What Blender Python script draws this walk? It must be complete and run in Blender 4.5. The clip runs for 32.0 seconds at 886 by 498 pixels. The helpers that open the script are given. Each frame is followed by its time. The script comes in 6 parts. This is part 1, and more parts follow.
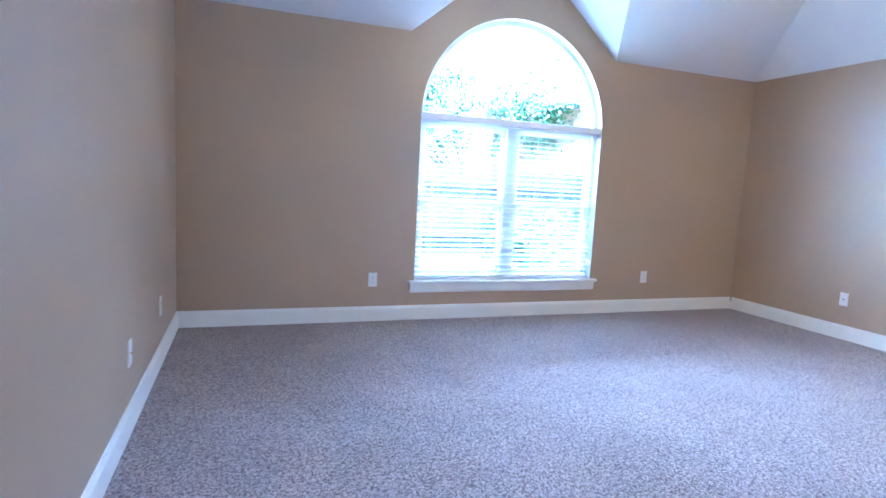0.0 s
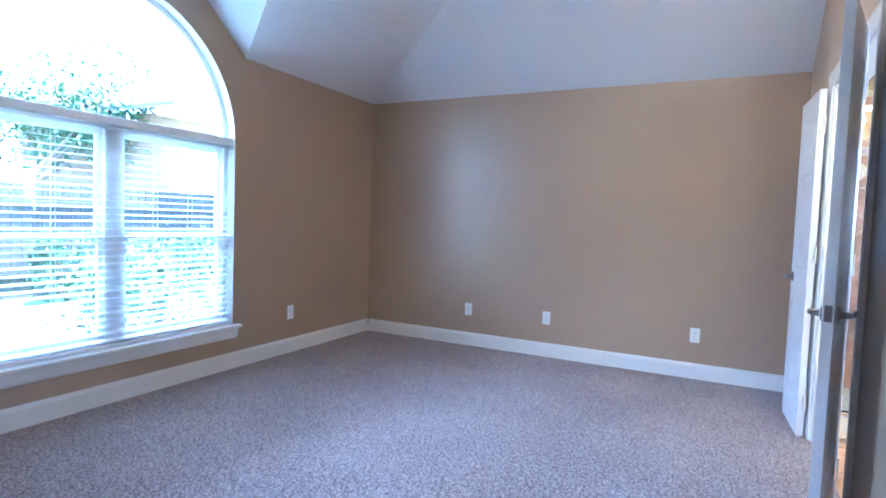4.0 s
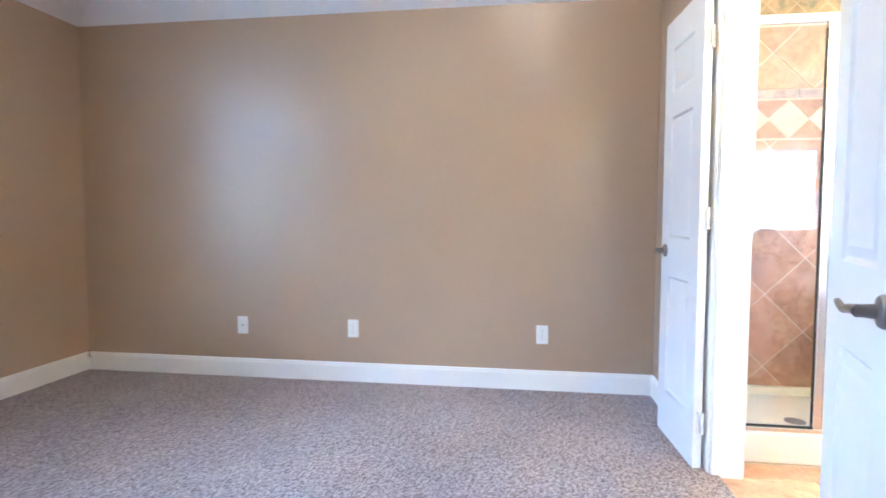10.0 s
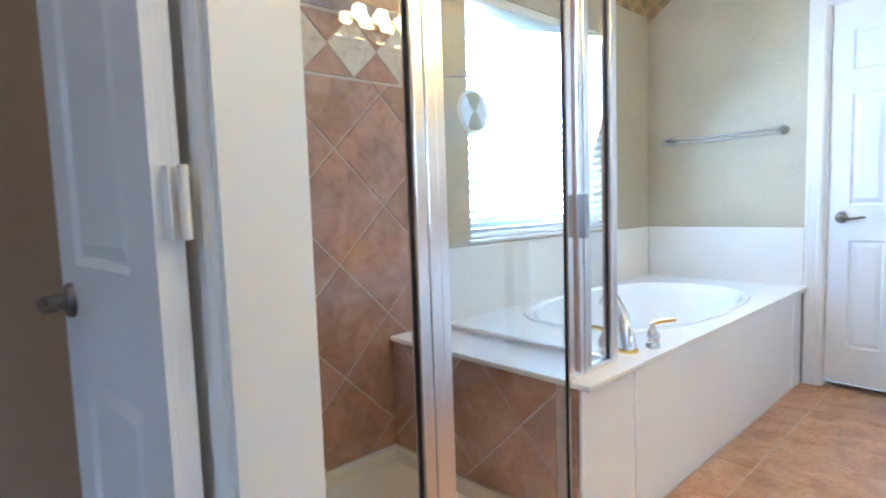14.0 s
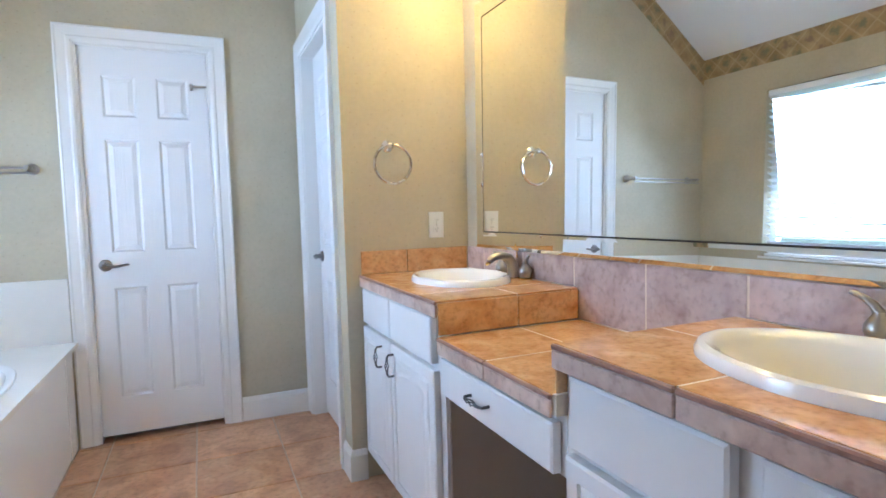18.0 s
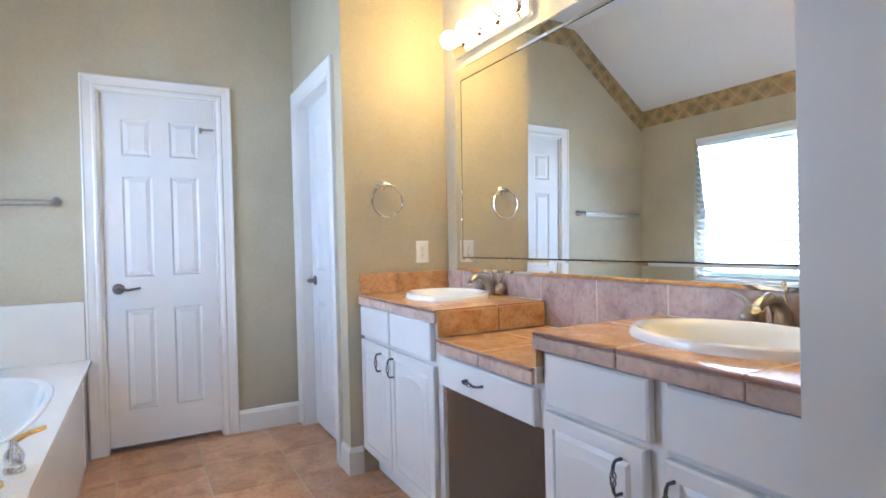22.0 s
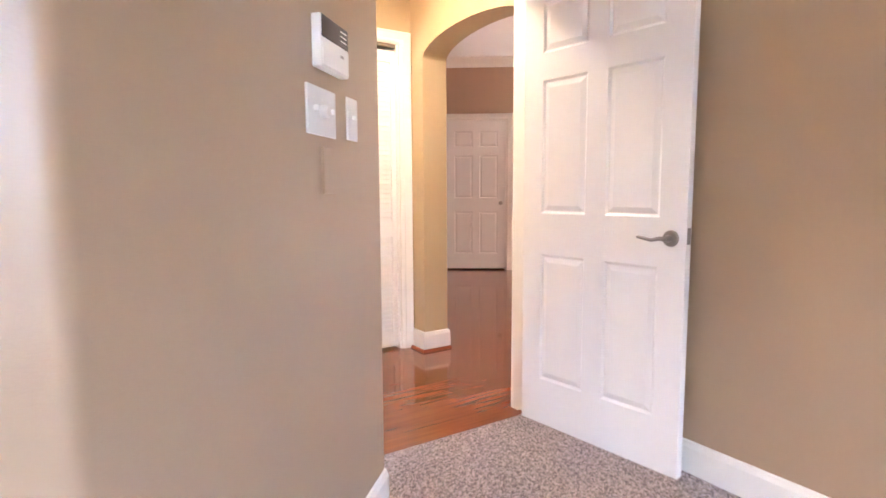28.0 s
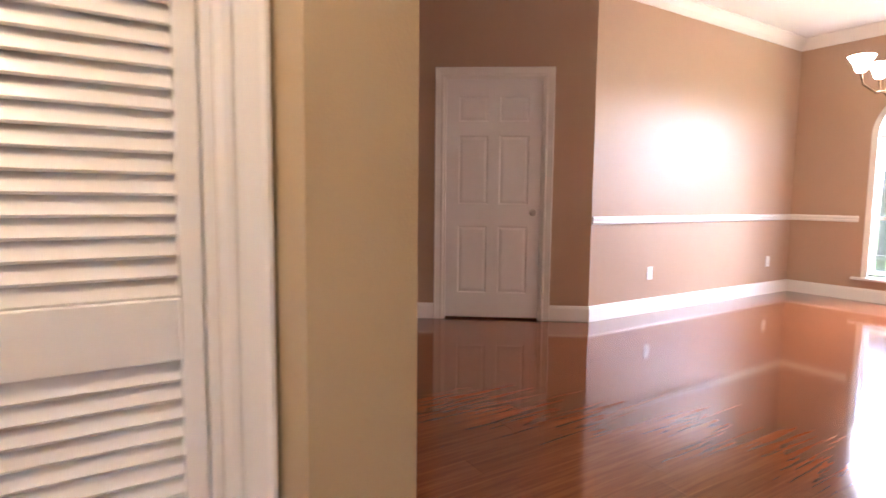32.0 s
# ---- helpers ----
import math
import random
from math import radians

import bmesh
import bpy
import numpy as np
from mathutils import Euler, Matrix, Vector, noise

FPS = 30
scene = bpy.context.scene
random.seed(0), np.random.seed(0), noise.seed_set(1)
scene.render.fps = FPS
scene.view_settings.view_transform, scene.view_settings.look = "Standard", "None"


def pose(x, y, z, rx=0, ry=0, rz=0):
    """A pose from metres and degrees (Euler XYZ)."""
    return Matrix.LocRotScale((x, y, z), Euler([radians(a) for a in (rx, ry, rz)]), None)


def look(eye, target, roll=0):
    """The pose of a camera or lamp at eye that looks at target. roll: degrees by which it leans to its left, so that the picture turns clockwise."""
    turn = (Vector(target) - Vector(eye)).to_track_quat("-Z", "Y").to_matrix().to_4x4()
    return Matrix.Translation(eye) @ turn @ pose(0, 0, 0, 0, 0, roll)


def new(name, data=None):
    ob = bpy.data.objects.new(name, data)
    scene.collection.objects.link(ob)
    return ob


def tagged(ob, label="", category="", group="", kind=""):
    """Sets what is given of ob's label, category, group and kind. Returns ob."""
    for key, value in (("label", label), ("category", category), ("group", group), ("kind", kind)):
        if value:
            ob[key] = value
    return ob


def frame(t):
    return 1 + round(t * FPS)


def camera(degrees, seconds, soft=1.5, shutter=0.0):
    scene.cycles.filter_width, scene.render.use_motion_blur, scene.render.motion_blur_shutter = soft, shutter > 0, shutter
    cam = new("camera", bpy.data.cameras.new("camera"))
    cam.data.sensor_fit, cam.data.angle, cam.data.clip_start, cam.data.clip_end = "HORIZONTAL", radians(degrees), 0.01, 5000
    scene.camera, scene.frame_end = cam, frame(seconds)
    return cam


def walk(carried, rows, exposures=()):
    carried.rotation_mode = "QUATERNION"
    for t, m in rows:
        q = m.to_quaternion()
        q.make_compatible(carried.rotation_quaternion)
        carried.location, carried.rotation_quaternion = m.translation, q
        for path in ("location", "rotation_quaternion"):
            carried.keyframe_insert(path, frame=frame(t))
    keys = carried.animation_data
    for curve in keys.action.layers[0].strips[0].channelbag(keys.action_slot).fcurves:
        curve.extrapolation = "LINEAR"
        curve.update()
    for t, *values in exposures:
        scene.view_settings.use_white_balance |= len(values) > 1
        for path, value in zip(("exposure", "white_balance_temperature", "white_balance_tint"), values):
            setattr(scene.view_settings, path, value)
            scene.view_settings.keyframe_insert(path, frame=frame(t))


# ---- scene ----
cam = camera(77.93, 32.0, soft=1.6, shutter=0.35)
PATH = [
    (0.0, (-0.499, -0.211, 1.178), (0.177, 1.656, 0.944), 2.99),
    (0.5, (-0.422, 0.01, 1.154), (0.325, 1.851, 0.925), 3.07),
    (1.0, (-0.36, 0.194, 1.151), (0.544, 1.963, 0.919), 2.87),
    (1.5, (-0.219, 0.329, 1.148), (0.836, 2.011, 0.91), 2.78),
    (2.0, (-0.158, 0.422, 1.14), (1.123, 1.942, 0.918), 2.55),
    (2.5, (-0.21, 0.497, 1.13), (1.298, 1.794, 0.928), 2.18),
    (3.0, (-0.268, 0.675, 1.129), (1.428, 1.716, 0.934), 2.14),
    (3.5, (-0.332, 0.804, 1.161), (1.435, 1.721, 0.972), 2.20),
    (4.0, (-0.384, 0.896, 1.218), (1.397, 1.799, 1.11), 2.08),
    (4.5, (-0.385, 0.878, 1.243), (1.354, 1.864, 1.278), 2.04),
    (6.5, (-0.351, 0.837, 1.28), (1.291, 1.941, 1.569), 1.45),
    (7.0, (-0.182, 0.826, 1.214), (1.467, 1.937, 1.436), 0.04),
    (7.5, (0.033, 0.784, 1.158), (1.693, 1.896, 1.237), -0.35),
    (8.0, (0.205, 0.768, 1.115), (1.9, 1.828, 1.054), -0.09),
    (8.5, (0.374, 0.874, 1.083), (2.148, 1.791, 0.963), 0.39),
    (9.0, (0.494, 1.111, 1.061), (2.39, 1.739, 0.952), 0.81),
    (9.5, (0.79, 1.193, 1.072), (2.735, 1.648, 0.965), 0.46),
    (10.0, (0.986, 1.174, 1.086), (2.963, 1.459, 0.974), 0.19),
    (10.5, (1.303, 1.21, 1.069), (3.3, 1.217, 0.964), 0.07),
    (11.0, (1.486, 1.294, 1.052), (3.463, 1.004, 0.957), -0.19),
    (11.5, (1.753, 1.204, 1.059), (3.693, 0.729, 0.95), -0.49),
    (12.0, (1.962, 1.115, 1.072), (3.827, 0.407, 0.941), -0.95),
    (12.5, (2.197, 1.022, 1.095), (3.95, 0.071, 0.942), -1.3),
    (13, (2.374, 0.928, 1.083), (4.026, -0.187, 0.924), -1.6),
    (13.5, (2.554, 0.746, 1.079), (4.148, -0.453, 0.922), -1.9),
    (15.5, (2.831, 0.453, 1.091), (3.462, -1.432, 0.868), -1.3),
    (16, (2.817, 0.284, 1.114), (3.183, -1.67, 0.895), -1.6),
    (16.5, (2.794, 0.239, 1.132), (2.83, -1.752, 0.945), -1.5),
    (17, (2.833, 0.284, 1.146), (2.473, -1.677, 0.992), -1.4),
    (17.5, (2.871, 0.334, 1.156), (2.231, -1.555, 1.013), -1.5),
    (18, (2.924, 0.378, 1.161), (2.117, -1.447, 1.026), -1.5),
    (18.5, (2.966, 0.392, 1.18), (2.058, -1.386, 1.061), -1.4),
    (19, (2.98, 0.389, 1.204), (2.017, -1.362, 1.117), -1.4),
    (19.5, (2.984, 0.396, 1.253), (1.996, -1.343, 1.25), -1.2),
    (20, (2.999, 0.416, 1.271), (1.998, -1.311, 1.404), -1.2),
    (20.5, (3.037, 0.445, 1.275), (2.026, -1.268, 1.48), -1.2),
    (21, (3.116, 0.512, 1.213), (2.118, -1.209, 1.421), -1.3),
    (21.5, (3.205, 0.624, 1.173), (2.231, -1.121, 1.27), -1.3),
    (22, (3.248, 0.711, 1.151), (2.289, -1.044, 1.127), -1.4),
    (22.5, (3.327, 0.841, 1.148), (2.35, -0.903, 1.067), -1.1),
    (23, (3.406, 1.01, 1.141), (2.308, -0.659, 1.046), -0.9),
    (23.5, (3.359, 1.198, 1.145), (2.147, -0.387, 1.008), -1.1),
    (24, (3.215, 1.396, 1.123), (1.974, -0.163, 0.956), -1.1),
    (24.5, (2.965, 1.49, 1.101), (1.684, -0.033, 0.9), -1.1),
    (25, (2.716, 1.577, 1.097), (1.412, 0.077, 0.879), -1.1),
    (25.5, (2.399, 1.651, 1.1), (1.08, 0.166, 0.862), -0.8),
    (27.5, (1.206, 1.384, 1.085), (0.042, -0.232, 0.868), -0.3),
    (28, (0.91, 1.176, 1.097), (-0.17, -0.494, 0.886), -0.3),
    (28.5, (0.672, 0.923, 1.1), (-0.378, -0.768, 0.908), -0.1),
    (29, (0.434, 0.647, 1.087), (-0.549, -1.086, 0.912), -0.2),
    (29.5, (0.224, 0.371, 1.073), (-0.709, -1.389, 0.899), -0.2),
    (30, (0.045, 0.072, 1.056), (-0.867, -1.699, 0.881), 0.1),
    (30.5, (-0.185, -0.298, 1.054), (-1.042, -2.096, 0.881), 0.0),
    (31, (-0.355, -0.596, 1.062), (-1.178, -2.41, 0.877), 0.6),
    (31.5, (-0.523, -0.901, 1.076), (-1.41, -2.684, 0.889), 0.7),
    (32, (-0.722, -1.206, 1.047), (-1.789, -2.887, 0.861), 0.6),
]
EXPOSURES = [(0.0, 5.1, 4200, 10), (1.5, 4.95, 4300, 10), (3.0, 4.45, 4250, 10), (4.2, 4.45, 4300, 10), (6.5, 4.15, 4350, 10), (8.0, 4.4, 4600, 10), (9.0, 4.75, 4800, 10), (10.0, 4.85, 4800, 10), (11.0, 4.5, 4750, 10), (12.0, 4.15, 4700, 10), (13.5, 3.45, 4750, 10), (16.0, 2.8, 4800, 10), (19.0, 2.75, 5150, 14), (21.0, 2.65, 5350, 16), (22.0, 2.75, 5150, 15), (23.0, 3.3, 5050, 16), (24.0, 3.65, 5150, 18), (25.0, 4.25, 5250, 16), (28.0, 5.65, 5850, 20), (30.0, 5.25, 6250, 22), (32.0, 4.75, 5950, 21)]
walk(cam, [(t, look(eye, target, roll)) for t, eye, target, roll in PATH], EXPOSURES)

# ---- plan (metres) ----
XW, XE, YN, YS = -0.985, 4.43, 4.21, 0.374        # bedroom walls
ZLOW, ZTOP = 2.39, 3.0                            # low and high ceiling
XCE, XCW, YCN = 3.62, -0.11, 2.94                 # edges of the flat ceiling
DL, DR, UL, UR = 0.74, 2.71, 1.47, 2.0            # dormer over the window
WL, WR, WB, WSP = 0.85, 2.62, 0.35, 1.74          # arched window
BL, BR, DH = 2.378, 3.390, 2.05                    # bath door opening
DIAG = [(0.936, YS), (0.098, -0.464), (0.098, -0.78)]
HL, HR, YH = -0.856, 0.006, -0.78                  # hall door opening
YB, YWC, XB, XM = 0.25, -2.893, 2.365, 1.78       # bath: north face, far wall, closet wall, mirror wall
YWG, XF = -1.914, 2.278                                      # wing wall beside the vanity
DWX = -7.57
XBE = 4.45                                        # bath east wall
SHX = 3.59                                        # shower front
YBF = -2.13                                       # bifold wall
AX0, AX1, AY0, AY1 = -0.975, -1.16, -1.972, -0.95   # arch wall and opening

# ---- light ----
world = bpy.data.worlds.new("sky")
scene.world = world
world.use_nodes = True
nt = world.node_tree
sky = nt.nodes.new("ShaderNodeTexSky")
sky.sky_type, sky.sun_disc, sky.sun_elevation, sky.sun_rotation = "NISHITA", False, radians(80), radians(180)
nt.nodes["Background"].inputs[1].default_value = 0.15
nt.links.new(sky.outputs[0], nt.nodes["Background"].inputs[0])
sun = new("sun", bpy.data.lights.new("sun", "SUN"))
sun.data.energy, sun.data.angle, sun.data.color = 4.0, radians(0.6), (1, 0.95, 0.88)
sun.matrix_world = look((0, 0, 0), (-0.02, 0.16, -1.0))


def area(name, m, sx, sy, watts, color):
    ob = new(name, bpy.data.lights.new(name, "AREA"))
    ob.data.shape, ob.data.size, ob.data.size_y, ob.data.energy, ob.data.color = "RECTANGLE", sx, sy, watts, color
    ob.matrix_world = m
    return ob


def lamp(name, at, watts, color, radius=0.05):
    ob = new(name, bpy.data.lights.new(name, "POINT"))
    ob.data.energy, ob.data.color, ob.data.shadow_soft_size = watts, color, radius
    ob.location = at
    return ob


area("daylight_bedroom", look((1.735, YN + 2.6, 4.2), (1.735, YN - 1.2, 1.4)), 5.0, 1.6, 60, (0.72, 0.86, 1.0))
area("daylight_bath", look((XBE + 0.2, -1.72, 1.45), (2.5, -0.75, 0.2)), 1.1, 1.05, 10.5, (0.72, 0.86, 1.0))
area("daylight_dining", look((DWX - 2.6, -2.87, 3.5), (DWX + 1.6, -2.87, 1.3)), 5.0, 2.2, 90, (0.95, 0.96, 1.0))
area("can_lamp", look((2.915, 1.108, 2.982), (2.915, 1.108, 0)), 0.09, 0.09, 0.9, (1.0, 0.72, 0.42))
area("hall_lamp", look((-0.35, -1.4, 2.432), (-0.35, -1.4, 0)), 0.1, 0.1, 0.9, (1.0, 0.76, 0.48))


# ---- materials ----
def mat(name, base, rough=0.5, metal=0.0, spec=0.5, vary=0.0, scale=8.0, bump=0.0, bscale=60.0, coat=0.0, rvary=0.0):
    m = bpy.data.materials.new(name)
    m.use_nodes = True
    t = m.node_tree
    b = t.nodes["Principled BSDF"]
    b.inputs["Base Color"].default_value = (*base, 1)
    b.inputs["Roughness"].default_value, b.inputs["Metallic"].default_value = rough, metal
    b.inputs["Specular IOR Level"].default_value, b.inputs["Coat Weight"].default_value = spec, coat
    co = t.nodes.new("ShaderNodeTexCoord")
    m["co"] = co.name
    if vary:
        n = noise_tex(t, co, scale, 5)
        r = ramp(t, n, [(0.3, [c * (1 - vary) for c in base]), (0.7, [min(1, c * (1 + vary)) for c in base])])
        t.links.new(r.outputs[0], b.inputs["Base Color"])
    if rvary:
        n = noise_tex(t, co, scale * 0.7, 4)
        mr = t.nodes.new("ShaderNodeMapRange")
        mr.inputs[3].default_value, mr.inputs[4].default_value = max(0.02, rough - rvary), rough + rvary
        t.links.new(n.outputs[0], mr.inputs[0])
        t.links.new(mr.outputs[0], b.inputs["Roughness"])
    if bump:
        n = noise_tex(t, co, bscale, 3)
        bp = t.nodes.new("ShaderNodeBump")
        bp.inputs["Strength"].default_value, bp.inputs["Distance"].default_value = bump, 0.01
        t.links.new(n.outputs[0], bp.inputs["Height"])
        t.links.new(bp.outputs[0], b.inputs["Normal"])
    return m


def noise_tex(t, co, scale, detail=4, dist=0.0, out="Object"):
    n = t.nodes.new("ShaderNodeTexNoise")
    n.inputs["Scale"].default_value, n.inputs["Detail"].default_value, n.inputs["Distortion"].default_value = scale, detail, dist
    t.links.new(co.outputs[out], n.inputs["Vector"])
    return n


def ramp(t, src, stops):
    r = t.nodes.new("ShaderNodeValToRGB")
    e = r.color_ramp.elements
    while len(e) < len(stops):
        e.new(0.5)
    for el, (p, c) in zip(e, stops):
        el.position, el.color = p, (*c, 1)
    t.links.new(src.outputs[0], r.inputs[0])
    return r


def mixc(t, a, b, fac=None, mode="MIX", f=0.5):
    n = t.nodes.new("ShaderNodeMix")
    n.data_type, n.blend_type = "RGBA", mode
    n.inputs[0].default_value = f
    if fac is not None:
        t.links.new(fac, n.inputs[0])
    for src, k in ((a, 6), (b, 7)):
        if isinstance(src, (tuple, list)):
            n.inputs[k].default_value = (*src, 1)
        else:
            t.links.new(src, n.inputs[k])
    return n.outputs[2]


def piece_variation(m, amount):
    """Brightness varies from piece to piece by the object's random number."""
    t = m.node_tree
    b = t.nodes["Principled BSDF"]
    src = b.inputs["Base Color"].links[0].from_socket if b.inputs["Base Color"].links else None
    info = t.nodes.new("ShaderNodeObjectInfo")
    mr = t.nodes.new("ShaderNodeMapRange")
    mr.inputs[3].default_value, mr.inputs[4].default_value = 1 - amount, 1 + amount
    t.links.new(info.outputs["Random"], mr.inputs[0])
    hs = t.nodes.new("ShaderNodeHueSaturation")
    t.links.new(mr.outputs[0], hs.inputs["Value"])
    if src:
        t.links.new(src, hs.inputs["Color"])
    else:
        hs.inputs["Color"].default_value = b.inputs["Base Color"].default_value
    t.links.new(hs.outputs[0], b.inputs["Base Color"])
    return m


def glowing(name, color, strength):
    m = mat(name, color, 0.4)
    b = m.node_tree.nodes["Principled BSDF"]
    b.inputs["Emission Color"].default_value, b.inputs["Emission Strength"].default_value = (*color, 1), strength
    return m


def glass(name, tint=(1, 1, 1), rough=0.0):
    m = mat(name, tint, rough)
    b = m.node_tree.nodes["Principled BSDF"]
    b.inputs["Transmission Weight"].default_value, b.inputs["IOR"].default_value = 1.0, 1.45
    return m


PAINT = mat("tan_wall_paint", (0.415, 0.297, 0.19), 0.32, spec=0.75, vary=0.035, scale=1.3, bump=0.10, bscale=230, rvary=0.025)
HALLPAINT = mat("golden_tan_paint", (0.47, 0.355, 0.20), 0.42, vary=0.04, scale=1.3, bump=0.10, bscale=230)
DINPAINT = mat("dining_tan_paint", (0.44, 0.295, 0.20), 0.42, vary=0.03, scale=1.3, bump=0.08, bscale=230)
CEIL = mat("ceiling_white", (0.78, 0.77, 0.77), 0.85, vary=0.015, scale=2, bump=0.12, bscale=160)
TRIM = mat("white_trim_paint", (0.80, 0.78, 0.74), 0.32, vary=0.02, scale=4, bump=0.02, bscale=300)
DOORM = mat("white_door_paint", (0.80, 0.79, 0.78), 0.36, vary=0.015, scale=3)
WHITE = mat("white_plastic", (0.82, 0.82, 0.80), 0.35)
PORC = mat("white_porcelain", (0.86, 0.85, 0.82), 0.08, coat=0.3)
ACRYL = mat("white_acrylic", (0.84, 0.83, 0.80), 0.14, vary=0.01, scale=3)
MARBLE = mat("cream_cultured_marble", (0.80, 0.77, 0.71), 0.22, vary=0.03, scale=5)
PANW = mat("shower_pan_cream", (0.76, 0.72, 0.58), 0.35, vary=0.03, scale=6)
NICKEL = mat("brushed_nickel", (0.42, 0.40, 0.38), 0.28, 1.0, bump=0.03, bscale=400)
DARKN = mat("aged_pewter", (0.27, 0.25, 0.24), 0.33, 1.0)
CHROME = mat("polished_chrome", (0.80, 0.80, 0.80), 0.08, 1.0)
BRASS = mat("polished_brass", (0.85, 0.60, 0.22), 0.18, 1.0)
IRON = mat("aged_black_pewter", (0.13, 0.125, 0.12), 0.38, 0.95)
BRONZE = mat("oil_rubbed_bronze", (0.10, 0.06, 0.035), 0.38, 0.9)
MIRROR = mat("mirror_silver", (0.90, 0.92, 0.91), 0.005, 1.0)
GLASS = glass("clear_glass", (0.97, 0.99, 0.98))
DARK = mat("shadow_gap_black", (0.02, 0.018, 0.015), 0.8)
CGROUT = mat("pale_counter_grout", (0.74, 0.64, 0.50), 0.8, vary=0.08, scale=30, bump=0.08, bscale=200)
GROUT = mat("tan_grout", (0.60, 0.49, 0.37), 0.85, vary=0.1, scale=30, bump=0.1, bscale=200)
CABM = mat("white_cabinet_paint", (0.80, 0.79, 0.77), 0.33, vary=0.02, scale=5)
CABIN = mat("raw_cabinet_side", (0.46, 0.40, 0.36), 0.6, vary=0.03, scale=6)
BLIND = mat("white_blind_slat", (0.86, 0.86, 0.85), 0.4)
GRASS = mat("lawn", (0.10, 0.17, 0.05), 0.9, vary=0.4, scale=4, bump=0.5, bscale=60)
PATIO = mat("concrete_patio", (0.50, 0.48, 0.45), 0.9, vary=0.12, scale=3, bump=0.2, bscale=80)
# toned well below cedar so the boards hold against the bright yard
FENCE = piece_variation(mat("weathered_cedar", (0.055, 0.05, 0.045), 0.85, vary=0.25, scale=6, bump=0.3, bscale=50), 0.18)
LEAF = mat("shrub_leaves", (0.05, 0.105, 0.045), 0.55, vary=0.5, scale=3)
BARK = mat("bark", (0.16, 0.12, 0.09), 0.9, vary=0.3, scale=15, bump=0.5, bscale=40)
BRICKM = mat("house_brick", (0.36, 0.22, 0.16), 0.85, vary=0.2, scale=12, bump=0.2, bscale=50)


def carpet_material():
    m = mat("speckled_frieze_carpet", (0.3, 0.25, 0.22), 0.95, spec=0.15)
    t = m.node_tree
    b, co = t.nodes["Principled BSDF"], t.nodes[m["co"]]
    fine, mid, big = noise_tex(t, co, 260, 2, 0.8), noise_tex(t, co, 92, 3, 1.2), noise_tex(t, co, 2.2, 3)
    c1 = ramp(t, mid, [(0.40, (0.115, 0.078, 0.072)), (0.49, (0.29, 0.222, 0.208)), (0.58, (0.58, 0.48, 0.455))])
    c2 = ramp(t, fine, [(0.32, (0.60, 0.58, 0.57)), (0.66, (1.25, 1.23, 1.22))])
    c3 = ramp(t, big, [(0.35, (0.90, 0.89, 0.89)), (0.65, (1.06, 1.06, 1.06))])
    c = mixc(t, c1.outputs[0], c2.outputs[0], mode="MULTIPLY", f=1.0)
    c = mixc(t, c, c3.outputs[0], mode="MULTIPLY", f=1.0)
    t.links.new(c, b.inputs["Base Color"])
    bp = t.nodes.new("ShaderNodeBump")
    bp.inputs["Strength"].default_value, bp.inputs["Distance"].default_value = 1.0, 0.015
    t.links.new(mid.outputs[0], bp.inputs["Height"])
    t.links.new(bp.outputs[0], b.inputs["Normal"])
    b.inputs["Sheen Weight"].default_value = 0.3
    return m


def wallpaper_material():
    m = mat("cream_dotted_wallpaper", (0.64, 0.58, 0.44), 0.6)
    t = m.node_tree
    b, co = t.nodes["Principled BSDF"], t.nodes[m["co"]]
    n1, n2 = noise_tex(t, co, 3.0, 4), noise_tex(t, co, 45, 3)
    base = ramp(t, n1, [(0.3, (0.475, 0.415, 0.285)), (0.5, (0.515, 0.455, 0.32)), (0.7, (0.535, 0.475, 0.335))])
    fleck = ramp(t, n2, [(0.35, (0.97, 0.97, 0.965)), (0.65, (1.02, 1.015, 1.01))])
    c = mixc(t, base.outputs[0], fleck.outputs[0], mode="MULTIPLY", f=1.0)
    v = t.nodes.new("ShaderNodeTexVoronoi")
    v.voronoi_dimensions = "2D"
    v.inputs["Scale"].default_value, v.inputs["Randomness"].default_value = 19.0, 0.55
    geo = t.nodes.new("ShaderNodeNewGeometry")
    flat = t.nodes.new("ShaderNodeMapping")
    flat.inputs["Rotation"].default_value = (0, 0, radians(45))
    t.links.new(geo.outputs["Position"], flat.inputs["Vector"])
    xyz, uv = t.nodes.new("ShaderNodeSeparateXYZ"), t.nodes.new("ShaderNodeCombineXYZ")
    t.links.new(flat.outputs[0], xyz.inputs[0])
    t.links.new(xyz.outputs[1], uv.inputs[0])
    t.links.new(xyz.outputs[2], uv.inputs[1])
    t.links.new(uv.outputs[0], v.inputs["Vector"])
    lt = t.nodes.new("ShaderNodeMath")
    lt.operation = "LESS_THAN"
    lt.inputs[1].default_value = 0.05
    t.links.new(v.outputs["Distance"], lt.inputs[0])
    half = t.nodes.new("ShaderNodeMath")
    half.operation = "MULTIPLY"
    half.inputs[1].default_value = 0.4
    t.links.new(lt.outputs[0], half.inputs[0])
    c = mixc(t, c, (0.34, 0.27, 0.18), fac=half.outputs[0])
    t.links.new(c, b.inputs["Base Color"])
    return m


